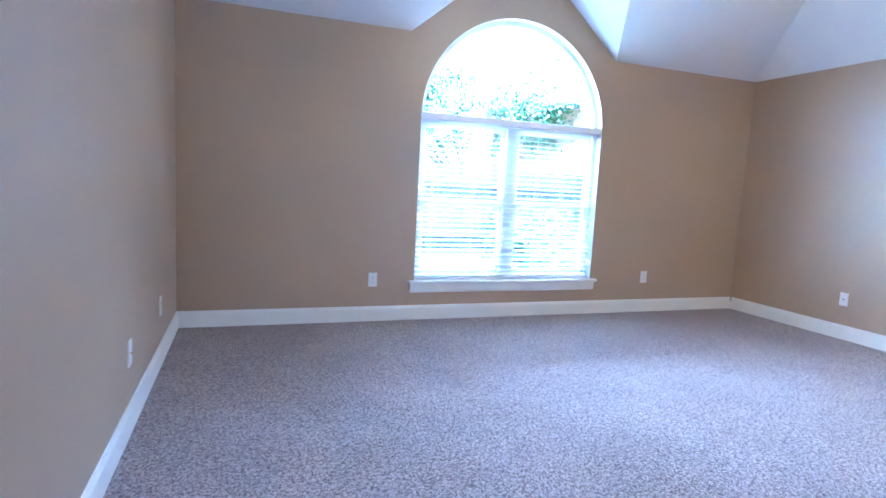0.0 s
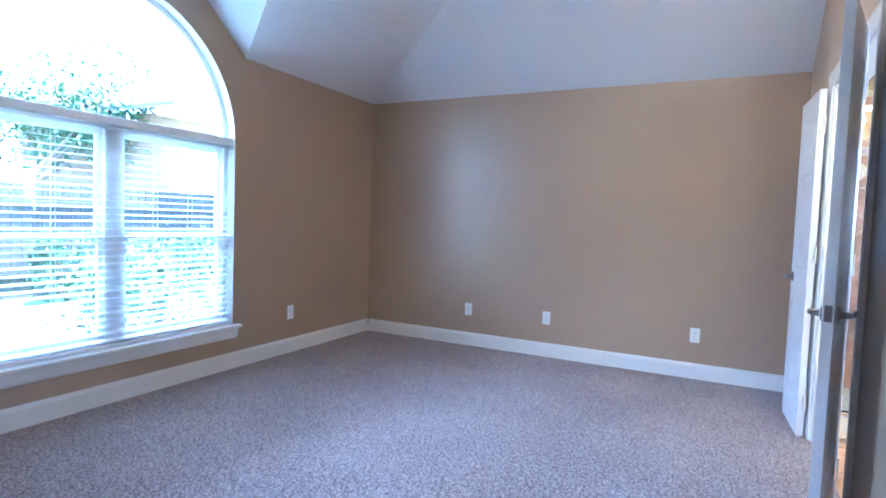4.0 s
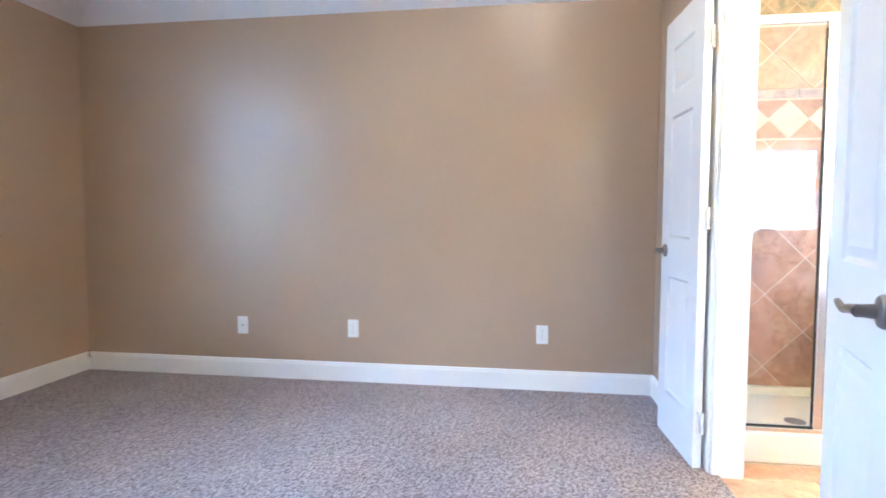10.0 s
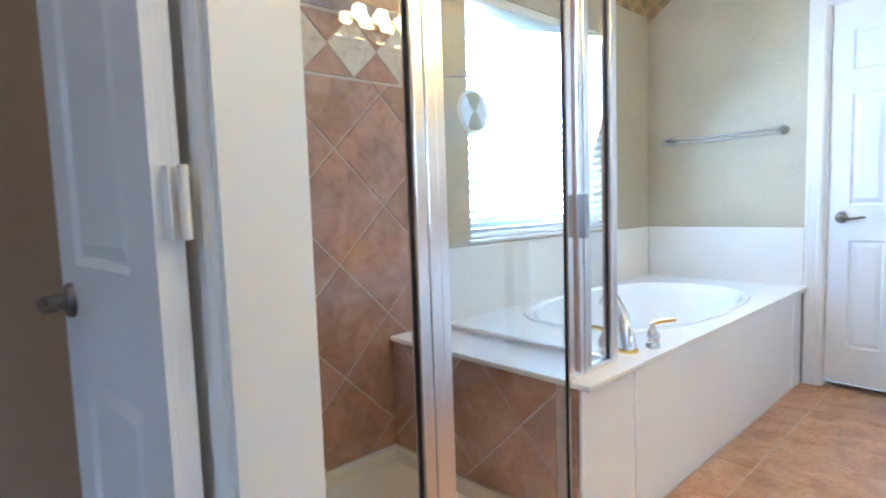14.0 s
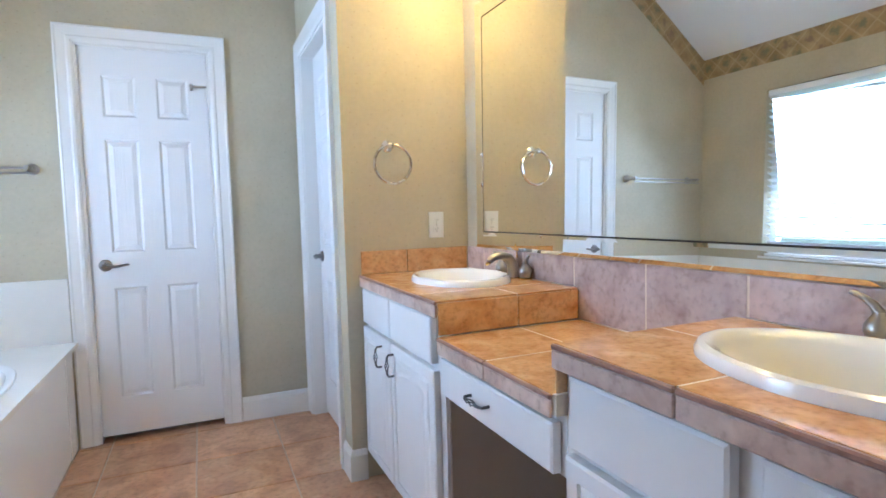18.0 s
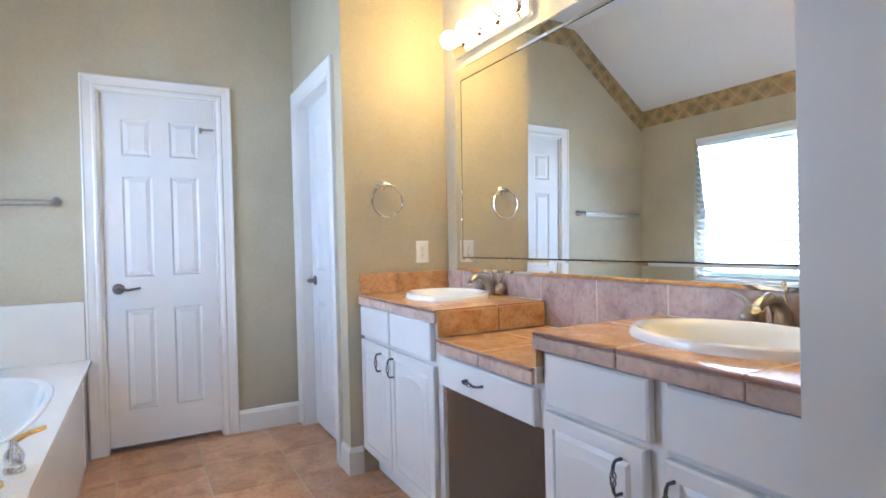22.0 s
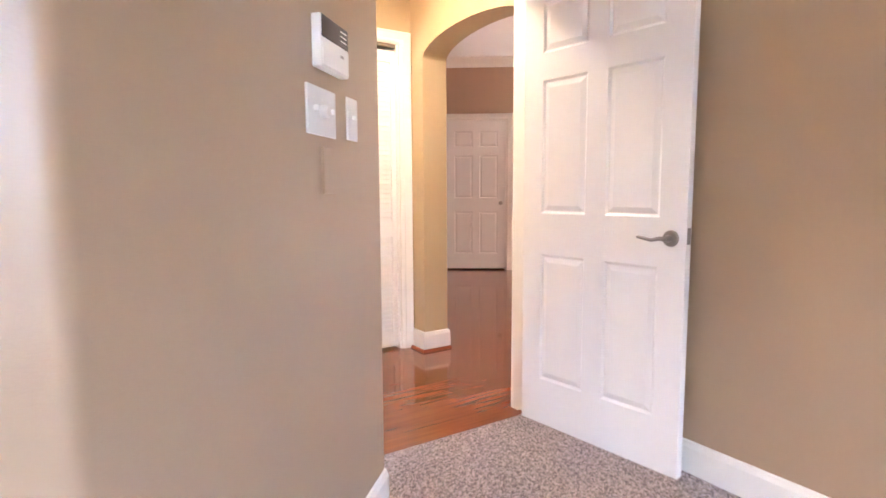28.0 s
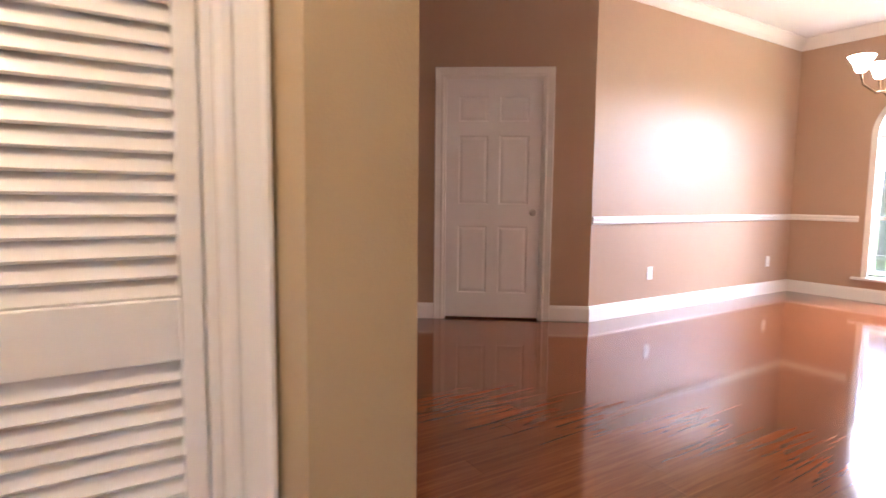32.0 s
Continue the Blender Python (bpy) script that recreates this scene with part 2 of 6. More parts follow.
def stone_tile(name, dark, midc, light, rough, vary=0.12, scale=7.0):
    m = mat(name, midc, rough, bump=0.05, bscale=120)
    t = m.node_tree
    b, co = t.nodes["Principled BSDF"], t.nodes[m["co"]]
    geo = t.nodes.new("ShaderNodeNewGeometry")
    n1 = noise_tex(t, co, scale, 6, 0.8)
    t.links.new(geo.outputs["Position"], n1.inputs["Vector"])
    n2 = noise_tex(t, co, scale * 6, 4)
    t.links.new(geo.outputs["Position"], n2.inputs["Vector"])
    c1 = ramp(t, n1, [(0.28, dark), (0.5, midc), (0.72, light)])
    c2 = ramp(t, n2, [(0.30, (0.78, 0.75, 0.72)), (0.46, (0.98, 0.98, 0.98)), (0.75, (1.10, 1.10, 1.10))])
    t.links.new(mixc(t, c1.outputs[0], c2.outputs[0], mode="MULTIPLY", f=1.0), b.inputs["Base Color"])
    return piece_variation(m, vary)


def wood_floor_material():
    m = mat("cherry_laminate", (0.25, 0.08, 0.035), 0.10, coat=0.25)
    t = m.node_tree
    b, co = t.nodes["Principled BSDF"], t.nodes[m["co"]]
    geo = t.nodes.new("ShaderNodeNewGeometry")
    mp = t.nodes.new("ShaderNodeMapping")
    mp.inputs["Scale"].default_value = (1.2, 22, 1)
    t.links.new(geo.outputs["Position"], mp.inputs["Vector"])
    n1 = noise_tex(t, co, 2.2, 5, 0.6)
    t.links.new(mp.outputs[0], n1.inputs["Vector"])
    c1 = ramp(t, n1, [(0.28, (0.130, 0.037, 0.0145)), (0.5, (0.165, 0.050, 0.018)), (0.72, (0.205, 0.067, 0.024))])
    t.links.new(c1.outputs[0], b.inputs["Base Color"])
    return piece_variation(m, 0.10)


def embossed(m):
    """Long shallow grain pressed into a moulded door skin, running up the door."""
    t = m.node_tree
    b, co = t.nodes["Principled BSDF"], t.nodes[m["co"]]
    mp = t.nodes.new("ShaderNodeMapping")
    mp.inputs["Scale"].default_value = (1, 1, 0.02)
    t.links.new(co.outputs["Object"], mp.inputs["Vector"])
    n = noise_tex(t, co, 240, 3, 0.4)
    t.links.new(mp.outputs[0], n.inputs["Vector"])
    bp = t.nodes.new("ShaderNodeBump")
    bp.inputs["Strength"].default_value, bp.inputs["Distance"].default_value = 0.35, 0.003
    t.links.new(n.outputs[0], bp.inputs["Height"])
    t.links.new(bp.outputs[0], b.inputs["Normal"])
    return m


embossed(DOORM)
CARPET = carpet_material()
PAPER = wallpaper_material()
FLOORT = stone_tile("terracotta_floor_tile", (0.42, 0.215, 0.11), (0.58, 0.315, 0.165), (0.68, 0.42, 0.235), 0.30)
COUNTT = stone_tile("terracotta_counter_tile", (0.48, 0.235, 0.09), (0.63, 0.36, 0.155), (0.72, 0.47, 0.24), 0.20, 0.08, 13.0)
SPLASHT = stone_tile("mauve_splash_tile", (0.37, 0.255, 0.215), (0.51, 0.385, 0.33), (0.62, 0.50, 0.445), 0.33, scale=9)
SHOWT = stone_tile("brown_shower_tile", (0.33, 0.17, 0.10), (0.44, 0.24, 0.15), (0.52, 0.32, 0.21), 0.30, 0.07)
DIAMT = stone_tile("beige_diamond_tile", (0.52, 0.42, 0.30), (0.62, 0.52, 0.39), (0.68, 0.59, 0.46), 0.35)
WOODF = wood_floor_material()
UNDER = mat("dark_joint_brown", (0.06, 0.02, 0.01), 0.5)
BLADE = mat("dark_walnut_blade", (0.055, 0.028, 0.018), 0.35, vary=0.3, scale=9)


# ---- mesh helpers ----
def put(name, bm, material, smooth=False):
    me = bpy.data.meshes.new(name)
    bmesh.ops.recalc_face_normals(bm, faces=bm.faces)
    bm.to_mesh(me)
    bm.free()
    me.materials.append(material)
    if smooth:
        for p in me.polygons:
            p.use_smooth = True
        me.set_sharp_from_angle(angle=radians(38))
    return new(name, me)


def part(name, bm, material, parent, label="", smooth=False):
    ob = put(name, bm, material, smooth)
    ob.parent = parent
    return tagged(ob, label)


def thing(name, label, category, at=None, group="", kind=""):
    ob = new(name)
    ob.matrix_world = at if at is not None else Matrix.Identity(4)
    ob.empty_display_size = 0.05
    return tagged(ob, label, category, group, kind)


def structure(name, bm, material, label="", smooth=False):
    return tagged(put(name, bm, material, smooth), label, "", "", "structure")


def box(x0, x1, y0, y1, z0, z1, bevel=0.0, seg=1, bm=None):
    b = bmesh.new()
    bmesh.ops.create_cube(b, size=1)
    for v in b.verts:
        v.co = Vector(((x0 + x1) / 2 + v.co.x * (x1 - x0), (y0 + y1) / 2 + v.co.y * (y1 - y0), (z0 + z1) / 2 + v.co.z * (z1 - z0)))
    if bevel:
        bmesh.ops.bevel(b, geom=b.edges[:], offset=bevel, segments=seg, affect="EDGES", profile=0.6)
    return merge(bm, b)


def merge(bm, b, m=None):
    if m is not None:
        bmesh.ops.transform(b, matrix=m, verts=b.verts)
    if bm is None:
        return b
    me = bpy.data.meshes.new("tmp")
    b.to_mesh(me)
    b.free()
    bm.from_mesh(me)
    bpy.data.meshes.remove(me)
    return bm


def panel(outline, holes, origin, u, w, thick):
    """A wall: outline and holes in (along u, up), thickened along w."""
    bm = bmesh.new()
    o, u, w = Vector(origin), Vector(u), Vector(w)
    edges = []
    for loop in (outline, *holes):
        vs = [bm.verts.new(o + u * a + Vector((0, 0, c))) for a, c in loop]
        edges += [bm.edges.new((vs[i], vs[(i + 1) % len(vs)])) for i in range(len(vs))]
    bmesh.ops.triangle_fill(bm, use_beauty=True, edges=edges)
    r = bmesh.ops.extrude_face_region(bm, geom=bm.faces[:])
    bmesh.ops.translate(bm, vec=w * thick, verts=[g for g in r["geom"] if isinstance(g, bmesh.types.BMVert)])
    bmesh.ops.dissolve_limit(bm, angle_limit=0.01, verts=bm.verts, edges=bm.edges)
    return bm


def sheet(polys, thick=(0, 0, 0.1)):
    """Flat faces from lists of corners, each thickened."""
    bm = bmesh.new()
    for p in polys:
        a = [bm.verts.new(Vector(c)) for c in p]
        b = [bm.verts.new(Vector(c) + Vector(thick)) for c in p]
        bm.faces.new(a)
        bm.faces.new(b[::-1])
        for i in range(len(p)):
            j = (i + 1) % len(p)
            bm.faces.new((a[i], a[j], b[j], b[i]))
    return bm


def sweep(path, profile, n, closed=False, bm=None):
    """A profile (side, out) along a flat path; n is the path plane's normal, out lies along n, side along n x direction."""
    b = bm if bm is not None else bmesh.new()
    n = Vector(n).normalized()
    pts = [Vector(p) for p in path]
    k = len(pts)
    rings = []
    for i, p in enumerate(pts):
        dirs = []
        if i > 0 or closed:
            dirs.append((p - pts[i - 1]).normalized())
        if i < k - 1 or closed:
            dirs.append((pts[(i + 1) % k] - p).normalized())
        s = [n.cross(d) for d in dirs]
        side = s[0] if len(s) == 1 else (s[0] + s[1]) / max(0.2, 1 + s[0].dot(s[1]))
        rings.append([b.verts.new(p + side * a + n * c) for a, c in profile])
    m = len(profile)
    for i in range(k if closed else k - 1):
        r0, r1 = rings[i], rings[(i + 1) % k]
        for j in range(m):
            b.faces.new((r0[j], r0[(j + 1) % m], r1[(j + 1) % m], r1[j]))
    if not closed:
        b.faces.new(rings[0][::-1])
        b.faces.new(rings[-1])
    return b


def lathe(profile, seg=24, m=None, bm=None):
    """Turned about z from (radius, height) pairs."""
    b = bmesh.new()
    rings = []
    for r, z in profile:
        if r < 1e-5:
            rings.append([b.verts.new((0, 0, z))])
        else:
            rings.append([b.verts.new((r * math.cos(2 * math.pi * i / seg), r * math.sin(2 * math.pi * i / seg), z)) for i in range(seg)])
    for a, c in zip(rings, rings[1:]):
        if len(a) == 1 and len(c) == 1:
            continue
        for i in range(seg):
            j = (i + 1) % seg
            if len(a) == 1:
                b.faces.new((a[0], c[j], c[i]))
            elif len(c) == 1:
                b.faces.new((a[i], a[j], c[0]))
            else:
                b.faces.new((a[i], a[j], c[j], c[i]))
    for r in (rings[0], rings[-1]):
        if len(r) > 2:
            b.faces.new(r)
    return merge(bm, b, m)


def tube(pts, radii, seg=10, bm=None, flat=1.0, cap=True):
    """A round bar along points; radii one number or one for each point."""
    b = bm if bm is not None else bmesh.new()
    pts = [Vector(p) for p in pts]
    if not isinstance(radii, (list, tuple)):
        radii = [radii] * len(pts)
    up, rings = Vector((0, 0, 1)), []
    for i, p in enumerate(pts):
        d = (pts[min(i + 1, len(pts) - 1)] - pts[max(i - 1, 0)]).normalized()
        if i == 0:
            s = d.cross(up if abs(d.dot(up)) < 0.95 else Vector((1, 0, 0))).normalized()
        else:
            s = (s - d * s.dot(d)).normalized()
        q = s.cross(d)
        rings.append([b.verts.new(p + (s * math.cos(a) + q * math.sin(a) * flat) * radii[i]) for a in (2 * math.pi * j / seg for j in range(seg))])
    for r0, r1 in zip(rings, rings[1:]):
        for j in range(seg):
            b.faces.new((r0[j], r0[(j + 1) % seg], r1[(j + 1) % seg], r1[j]))
    if cap:
        b.faces.new(rings[0][::-1])
        b.faces.new(rings[-1])
    return b


CASING = [(0, 0), (0.082, 0), (0.082, 0.019), (0.074, 0.022), (0.066, 0.018), (0.030, 0.012), (0.022, 0.016), (0.010, 0.014), (0.004, 0.010), (0, 0.008)]
BASE = [(0, 0), (0.015, 0), (0.015, 0.112), (0.010, 0.124), (0.008, 0.132), (0, 0.136)]


# ---- bedroom shell ----
tagged(put("floor_carpet", merge(box(XW - 0.1, XE + 0.1, YS - 0.03, YN + 0.1, -0.05, 0.011), box(XW - 0.1, 0.95, -0.80, YS - 0.03, -0.05, 0.011)), CARPET), "grey-mauve speckled frieze carpet covering the bedroom floor", "", "", "structure")
tagged(put("sub_floor", box(-9, XE + 0.3, -8, YN + 0.3, -0.16, -0.06), GROUT), "bare slab under the floors", "", "", "structure")
C = 1.735
R_ARCH = (WR - WL) / 2
arch = [(C + R_ARCH * math.cos(math.pi * i / 32), WSP + R_ARCH * math.sin(math.pi * i / 32)) for i in range(33)]
window_hole = [(WL, WB), (WR, WB)] + arch
outline = [(XW - 0.12, -0.05), (XE + 0.12, -0.05), (XE + 0.12, ZLOW + 0.05), (XE, ZLOW), (DR, ZLOW), (UR, ZTOP), (UL, ZTOP), (DL, ZLOW), (XW, ZLOW), (XW - 0.12, ZLOW + 0.05)]
structure("wall_north", panel(outline, [window_hole], (0, YN, 0), (1, 0, 0), (0, 1, 0), 0.15), PAINT, "satin tan painted bedroom wall with an arched window opening")
structure("wall_east", box(XE, XE + 0.12, YS - 0.06, YN, -0.05, ZLOW), PAINT, "satin tan painted bedroom wall")
structure("wall_west", box(XW - 0.12, XW, YH - 0.12, YN, -0.05, ZLOW), PAINT, "satin tan painted bedroom wall")
NOSE_R, NOSE_L = 0.045, 0.045 * math.tan(math.atan2(YS - DIAG[1][1], DIAG[0][0] - DIAG[1][0]) / 2)
structure("wall_south", panel([(DIAG[0][0] + NOSE_L, -0.05), (BL, -0.05), (BL, DH), (BR, DH), (BR, -0.05), (XE, -0.05), (XE, ZLOW), (XCE, ZTOP), (DIAG[0][0] + NOSE_L, ZTOP)], [], (0, YS, 0), (1, 0, 0), (0, -1, 0), 0.06), PAINT, "satin tan painted bedroom wall with the bath doorway")
d0, d1 = Vector((*DIAG[0], 0)), Vector((*DIAG[1], 0))
dn = (d1 - d0).normalized()
back = Vector((-dn.y, dn.x, 0)) * 0.1
dt = d0 + dn * NOSE_L
turn = math.atan2(-dn.y, -dn.x)
nose = [Vector((DIAG[0][0] + NOSE_L + NOSE_R * math.cos(math.pi / 2 + turn * i / 10), YS - NOSE_R + NOSE_R * math.sin(math.pi / 2 + turn * i / 10), -0.05)) for i in range(11)]
structure("wall_corner", sheet([nose + [Vector((DIAG[0][0] + NOSE_L, YS - NOSE_R, -0.05))]], (0, 0, ZTOP + 0.05)), PAINT, "rounded tan plaster corner", True)
structure("wall_diagonal", sheet([[dt + Vector((0, 0, -0.05)), d1 + Vector((0, 0, -0.05)), d1 + back + Vector((0, 0, -0.05)), dt + back + Vector((0, 0, -0.05))]], (0, 0, ZTOP + 0.05)), PAINT, "satin tan painted wall set at an angle beside the hall door")
structure("wall_return", box(DIAG[1][0], DIAG[1][0] + 0.1, YH - 0.06, DIAG[1][1] - 0.005, -0.05, ZTOP), PAINT, "short tan painted wall beside the hall door")
structure("wall_hall_door", panel([(XW, -0.05), (HL, -0.05), (HL, DH), (HR, DH), (HR, -0.05), (DIAG[1][0] - 0.001, -0.05), (DIAG[1][0] - 0.001, ZTOP), (XCW, ZTOP), (XW, ZLOW)], [], (0, YH, 0), (1, 0, 0), (0, -1, 0), 0.06), PAINT, "tan painted wall round the hall door")
polys = [
    [(XCW, YH, ZTOP), (0.13, YH, ZTOP), (*DIAG[1], ZTOP), (*DIAG[0], ZTOP), (XCE, YS, ZTOP), (XCE, YCN, ZTOP), (UR - 0.06, YCN, ZTOP), (UR, YN, ZTOP), (UL, YN, ZTOP), (UL, YCN, ZTOP), (XCW, YCN, ZTOP)],
    [(DR, YN, ZLOW), (XE, YN, ZLOW), (XCE, YCN, ZTOP), (UR - 0.06, YCN, ZTOP)],
    [(DR, YN, ZLOW), (UR - 0.06, YCN, ZTOP), (UR, YN, ZTOP)],
    [(DL, YN, ZLOW), (XW, YN, ZLOW), (XCW, YCN, ZTOP), (UL, YCN, ZTOP)],
    [(DL, YN, ZLOW), (UL, YCN, ZTOP), (UL, YN, ZTOP)],
    [(XE, YN, ZLOW), (XE, YS, ZLOW), (XCE, YS, ZTOP), (XCE, YCN, ZTOP)],
    [(XW, YN, ZLOW), (XW, YH, ZLOW), (XCW, YH, ZTOP), (XCW, YCN, ZTOP)],
]
structure("ceiling_bedroom", sheet(polys, (0, 0, 0.08)), CEIL, "white vaulted bedroom ceiling with sloped sides and a dormer over the window")


def baseboard(path, label="white painted baseboard"):
    """Runs with the room on its left."""
    return structure("baseboard", sweep([(x, y, 0) for x, y in path], BASE, (0, 0, 1)), TRIM, label)


CW = 0.085
baseboard([(HL - 0.0, YH), (XW, YH), (XW, YN), (XE, YN), (XE, YS), (BR + CW, YS)][::-1])
baseboard(([(BL - CW, YS)] + [(p.x, p.y) for p in nose] + [DIAG[1], (DIAG[1][0], YH + 0.02)])[::-1])


def casing(path, n, label="white moulded door casing"):
    return structure("trim", sweep(path, CASING, n), TRIM, label)


# bath doorway: casing both sides and jamb lining
casing([(BR, YS, 0), (BR, YS, DH), (BL, YS, DH), (BL, YS, 0)], (0, 1, 0))
casing([(BL, YB, 0), (BL, YB, DH), (BR, YB, DH), (BR, YB, 0)], (0, -1, 0))
LINE = [(0, 0), (0.016, 0), (0.016, 0.124), (0, 0.124)]
structure("trim", sweep([(BL, YB, 0), (BL, YB, DH), (BR, YB, DH), (BR, YB, 0)], LINE, (0, 1, 0)), TRIM, "white door jamb lining")
# hall doorway
YH2 = YH - 0.12
casing([(HR, YH, 0), (HR, YH, DH), (HL, YH, DH), (HL, YH, 0)], (0, 1, 0))
casing([(HL, YH2, 0), (HL, YH2, DH), (HR, YH2, DH), (HR, YH2, 0)], (0, -1, 0))
structure("trim", sweep([(HL, YH2, 0), (HL, YH2, DH), (HR, YH2, DH), (HR, YH2, 0)], LINE, (0, 1, 0)), TRIM, "white door jamb lining")

# ---- bath shell ----
BXC = 3.62
structure("wall_bath_north", panel([(XM, -0.05), (BL, -0.05), (BL, DH), (BR, DH), (BR, -0.05), (XBE, -0.05), (XBE, ZLOW), (BXC, ZTOP), (XM, ZTOP)], [], (0, YB, 0), (1, 0, 0), (0, 1, 0), 0.058), PAPER, "cream patterned wallpapered bath wall with the doorway")
structure("wall_bath_east", panel([(0, -0.05), (YB - YWC, -0.05), (YB - YWC, ZLOW), (0, ZLOW)], [[(-1.178 - YWC, 0.90), (-1.178 - YWC, 2.04), (-2.345 - YWC, 2.04), (-2.345 - YWC, 0.90)]], (XBE, YWC, 0), (0, 1, 0), (1, 0, 0), 0.15), PAPER, "cream wallpapered bath wall with a wide window")
WCL, WCR = 2.837, 3.455
structure("wall_bath_far", panel([(XM, -0.05), (WCL, -0.05), (WCL, DH), (WCR, DH), (WCR, -0.05), (XBE, -0.05), (XBE, ZLOW), (BXC, ZTOP), (XM, ZTOP)], [], (0, YWC, 0), (1, 0, 0), (0, -1, 0), 0.1), PAPER, "pale wallpapered bath wall round the toilet door")
CLA, CLB = -2.805, -2.12
structure("wall_closet", panel([(0, -0.05), (CLA - YWC, -0.05), (CLA - YWC, DH), (CLB - YWC, DH), (CLB - YWC, -0.05), (YWG - 0.1 - YWC, -0.05), (YWG - 0.1 - YWC, ZTOP), (0, ZTOP)], [], (XB, YWC, 0), (0, 1, 0), (-1, 0, 0), 0.1), PAPER, "pale wallpapered wall round the closet door")
structure("wall_wing", box(XM, XB, YWG - 0.0995, YWG, -0.05, ZTOP), PAPER, "cream wallpapered wing wall at the end of the vanity")
structure("wall_mirror", box(XM - 0.1, XM, YWG - 0.1, YB + 0.05, -0.05, ZTOP), PAPER, "cream wallpapered wall behind the vanity mirror")
structure("ceiling_bath", sheet([[(XM, YWC, ZTOP), (BXC, YWC, ZTOP), (BXC, YB, ZTOP), (XM, YB, ZTOP)], [(BXC, YWC, ZTOP), (XBE, YWC, ZLOW), (XBE, YB, ZLOW), (BXC, YB, ZTOP)]], (0, 0, 0.08)), CEIL, "white bath ceiling sloping down to the window wall")
structure("floor_bath", box(XM, XBE, YWC - 0.1, YS - 0.02, -0.05, -0.004), GROUT, "tan grout bed of the tiled bath floor")
casing([(WCR, YWC, 0), (WCR, YWC, DH), (WCL, YWC, DH), (WCL, YWC, 0)], (0, 1, 0))
casing([(XB, CLA, 0), (XB, CLA, DH), (XB, CLB, DH), (XB, CLB, 0)], (1, 0, 0))
structure("trim", sweep([(WCL, YWC - 0.1, 0), (WCL, YWC - 0.1, DH), (WCR, YWC - 0.1, DH), (WCR, YWC - 0.1, 0)], [(0, 0), (0.012, 0), (0.012, 0.1), (0, 0.1)], (0, 1, 0)), TRIM, "white door jamb lining")
structure("trim", sweep([(XB - 0.1, CLB, 0), (XB - 0.1, CLB, DH), (XB - 0.1, CLA, DH), (XB - 0.1, CLA, 0)], [(0, 0), (0.012, 0), (0.012, 0.1), (0, 0.1)], (1, 0, 0)), TRIM, "white door jamb lining")
baseboard([(XF + 0.024, YWG), (XB, YWG), (XB, CLB + CW)])
baseboard([(XB, CLA - CW), (XB, YWC), (WCL - CW, YWC)])

# ---- hall and dining shell ----
XHE = 0.10
BFL, BFR = -0.885, -0.07                           # louvered closet opening
ZH = 2.45
structure("wall_hall_south", panel([(AX0, -0.05), (BFL, -0.05), (BFL, 2.06), (BFR, 2.06), (BFR, -0.05), (XHE, -0.05), (XHE, ZH), (AX0, ZH)], [], (0, YBF, 0), (1, 0, 0), (0, -1, 0), 0.1), HALLPAINT, "golden tan hall wall round the louvered closet")
structure("wall_hall_east", panel([(YBF - 0.5, -0.05), (YH2, -0.05), (YH2, ZH), (YBF - 0.5, ZH)], [[(-1.86, 0.93), (-1.06, 0.93), (-1.06, 1.95), (-1.86, 1.95)]], (XHE, 0, 0), (0, 1, 0), (1, 0, 0), 0.1), HALLPAINT, "golden tan hall wall with a square niche")
structure("niche_back", box(XHE + 0.30, XHE + 0.32, -1.88, -1.04, 0.90, 1.98), HALLPAINT, "golden tan back of the hall niche")
for y0, y1, z0, z1, what in ((-1.88, -1.04, 0.905, 0.93, "sill"), (-1.88, -1.04, 1.95, 1.975, "head"), (-1.885, -1.86, 0.93, 1.95, "side"), (-1.06, -1.035, 0.93, 1.95, "side")):
    structure("niche_" + what, box(XHE + 0.004, XHE + 0.30, y0, y1, z0, z1, 0.004, 2), HALLPAINT, "smooth plaster " + what + " of the hall niche")
for x0, x1 in ((BFL, BFL + 0.018), (BFR - 0.018, BFR)):
    structure("trim", box(x0, x1, YBF - 0.1, YBF - 0.001, 0.0, 2.06, 0.002), TRIM, "white closet jamb lining")
structure("wall_hall_north", panel([(AX1 - 0.05, -0.05), (HL, -0.05), (HL, DH), (HR, DH), (HR, -0.05), (XHE, -0.05), (XHE, ZH), (AX1 - 0.05, ZH)], [], (0, YH2, 0), (1, 0, 0), (0, 1, 0), 0.058), HALLPAINT, "golden tan hall wall with the bedroom doorway")
AM, AR = (AY0 + AY1) / 2, (AY1 - AY0) / 2
ay = [(AM + AR * math.cos(math.pi * i / 24), 1.955 + 0.125 * math.sin(math.pi * i / 24)) for i in range(25)]
structure("wall_arch", panel([(-2.25, -0.05), (AY0, -0.05)] + ay[::-1] + [(AY1, -0.05), (YH2 - 0.001, -0.05), (YH2 - 0.001, 2.95), (-2.25, 2.95)], [], (AX0, 0, 0), (0, 1, 0), (-1, 0, 0), AX0 - AX1), HALLPAINT, "golden tan plaster wall with an arched passage", False)
structure("ceiling_hall", box(AX0, XHE, YBF - 0.5, YH2, ZH, ZH + 0.08), CEIL, "white hall ceiling")
# unseen back, sides and lid added so no outside light leaks past the louvers
structure("closet_back", box(AX0, 0.05, -2.75, -2.70, -0.05, ZH), TRIM, "unseen white back added behind the hall closet door")
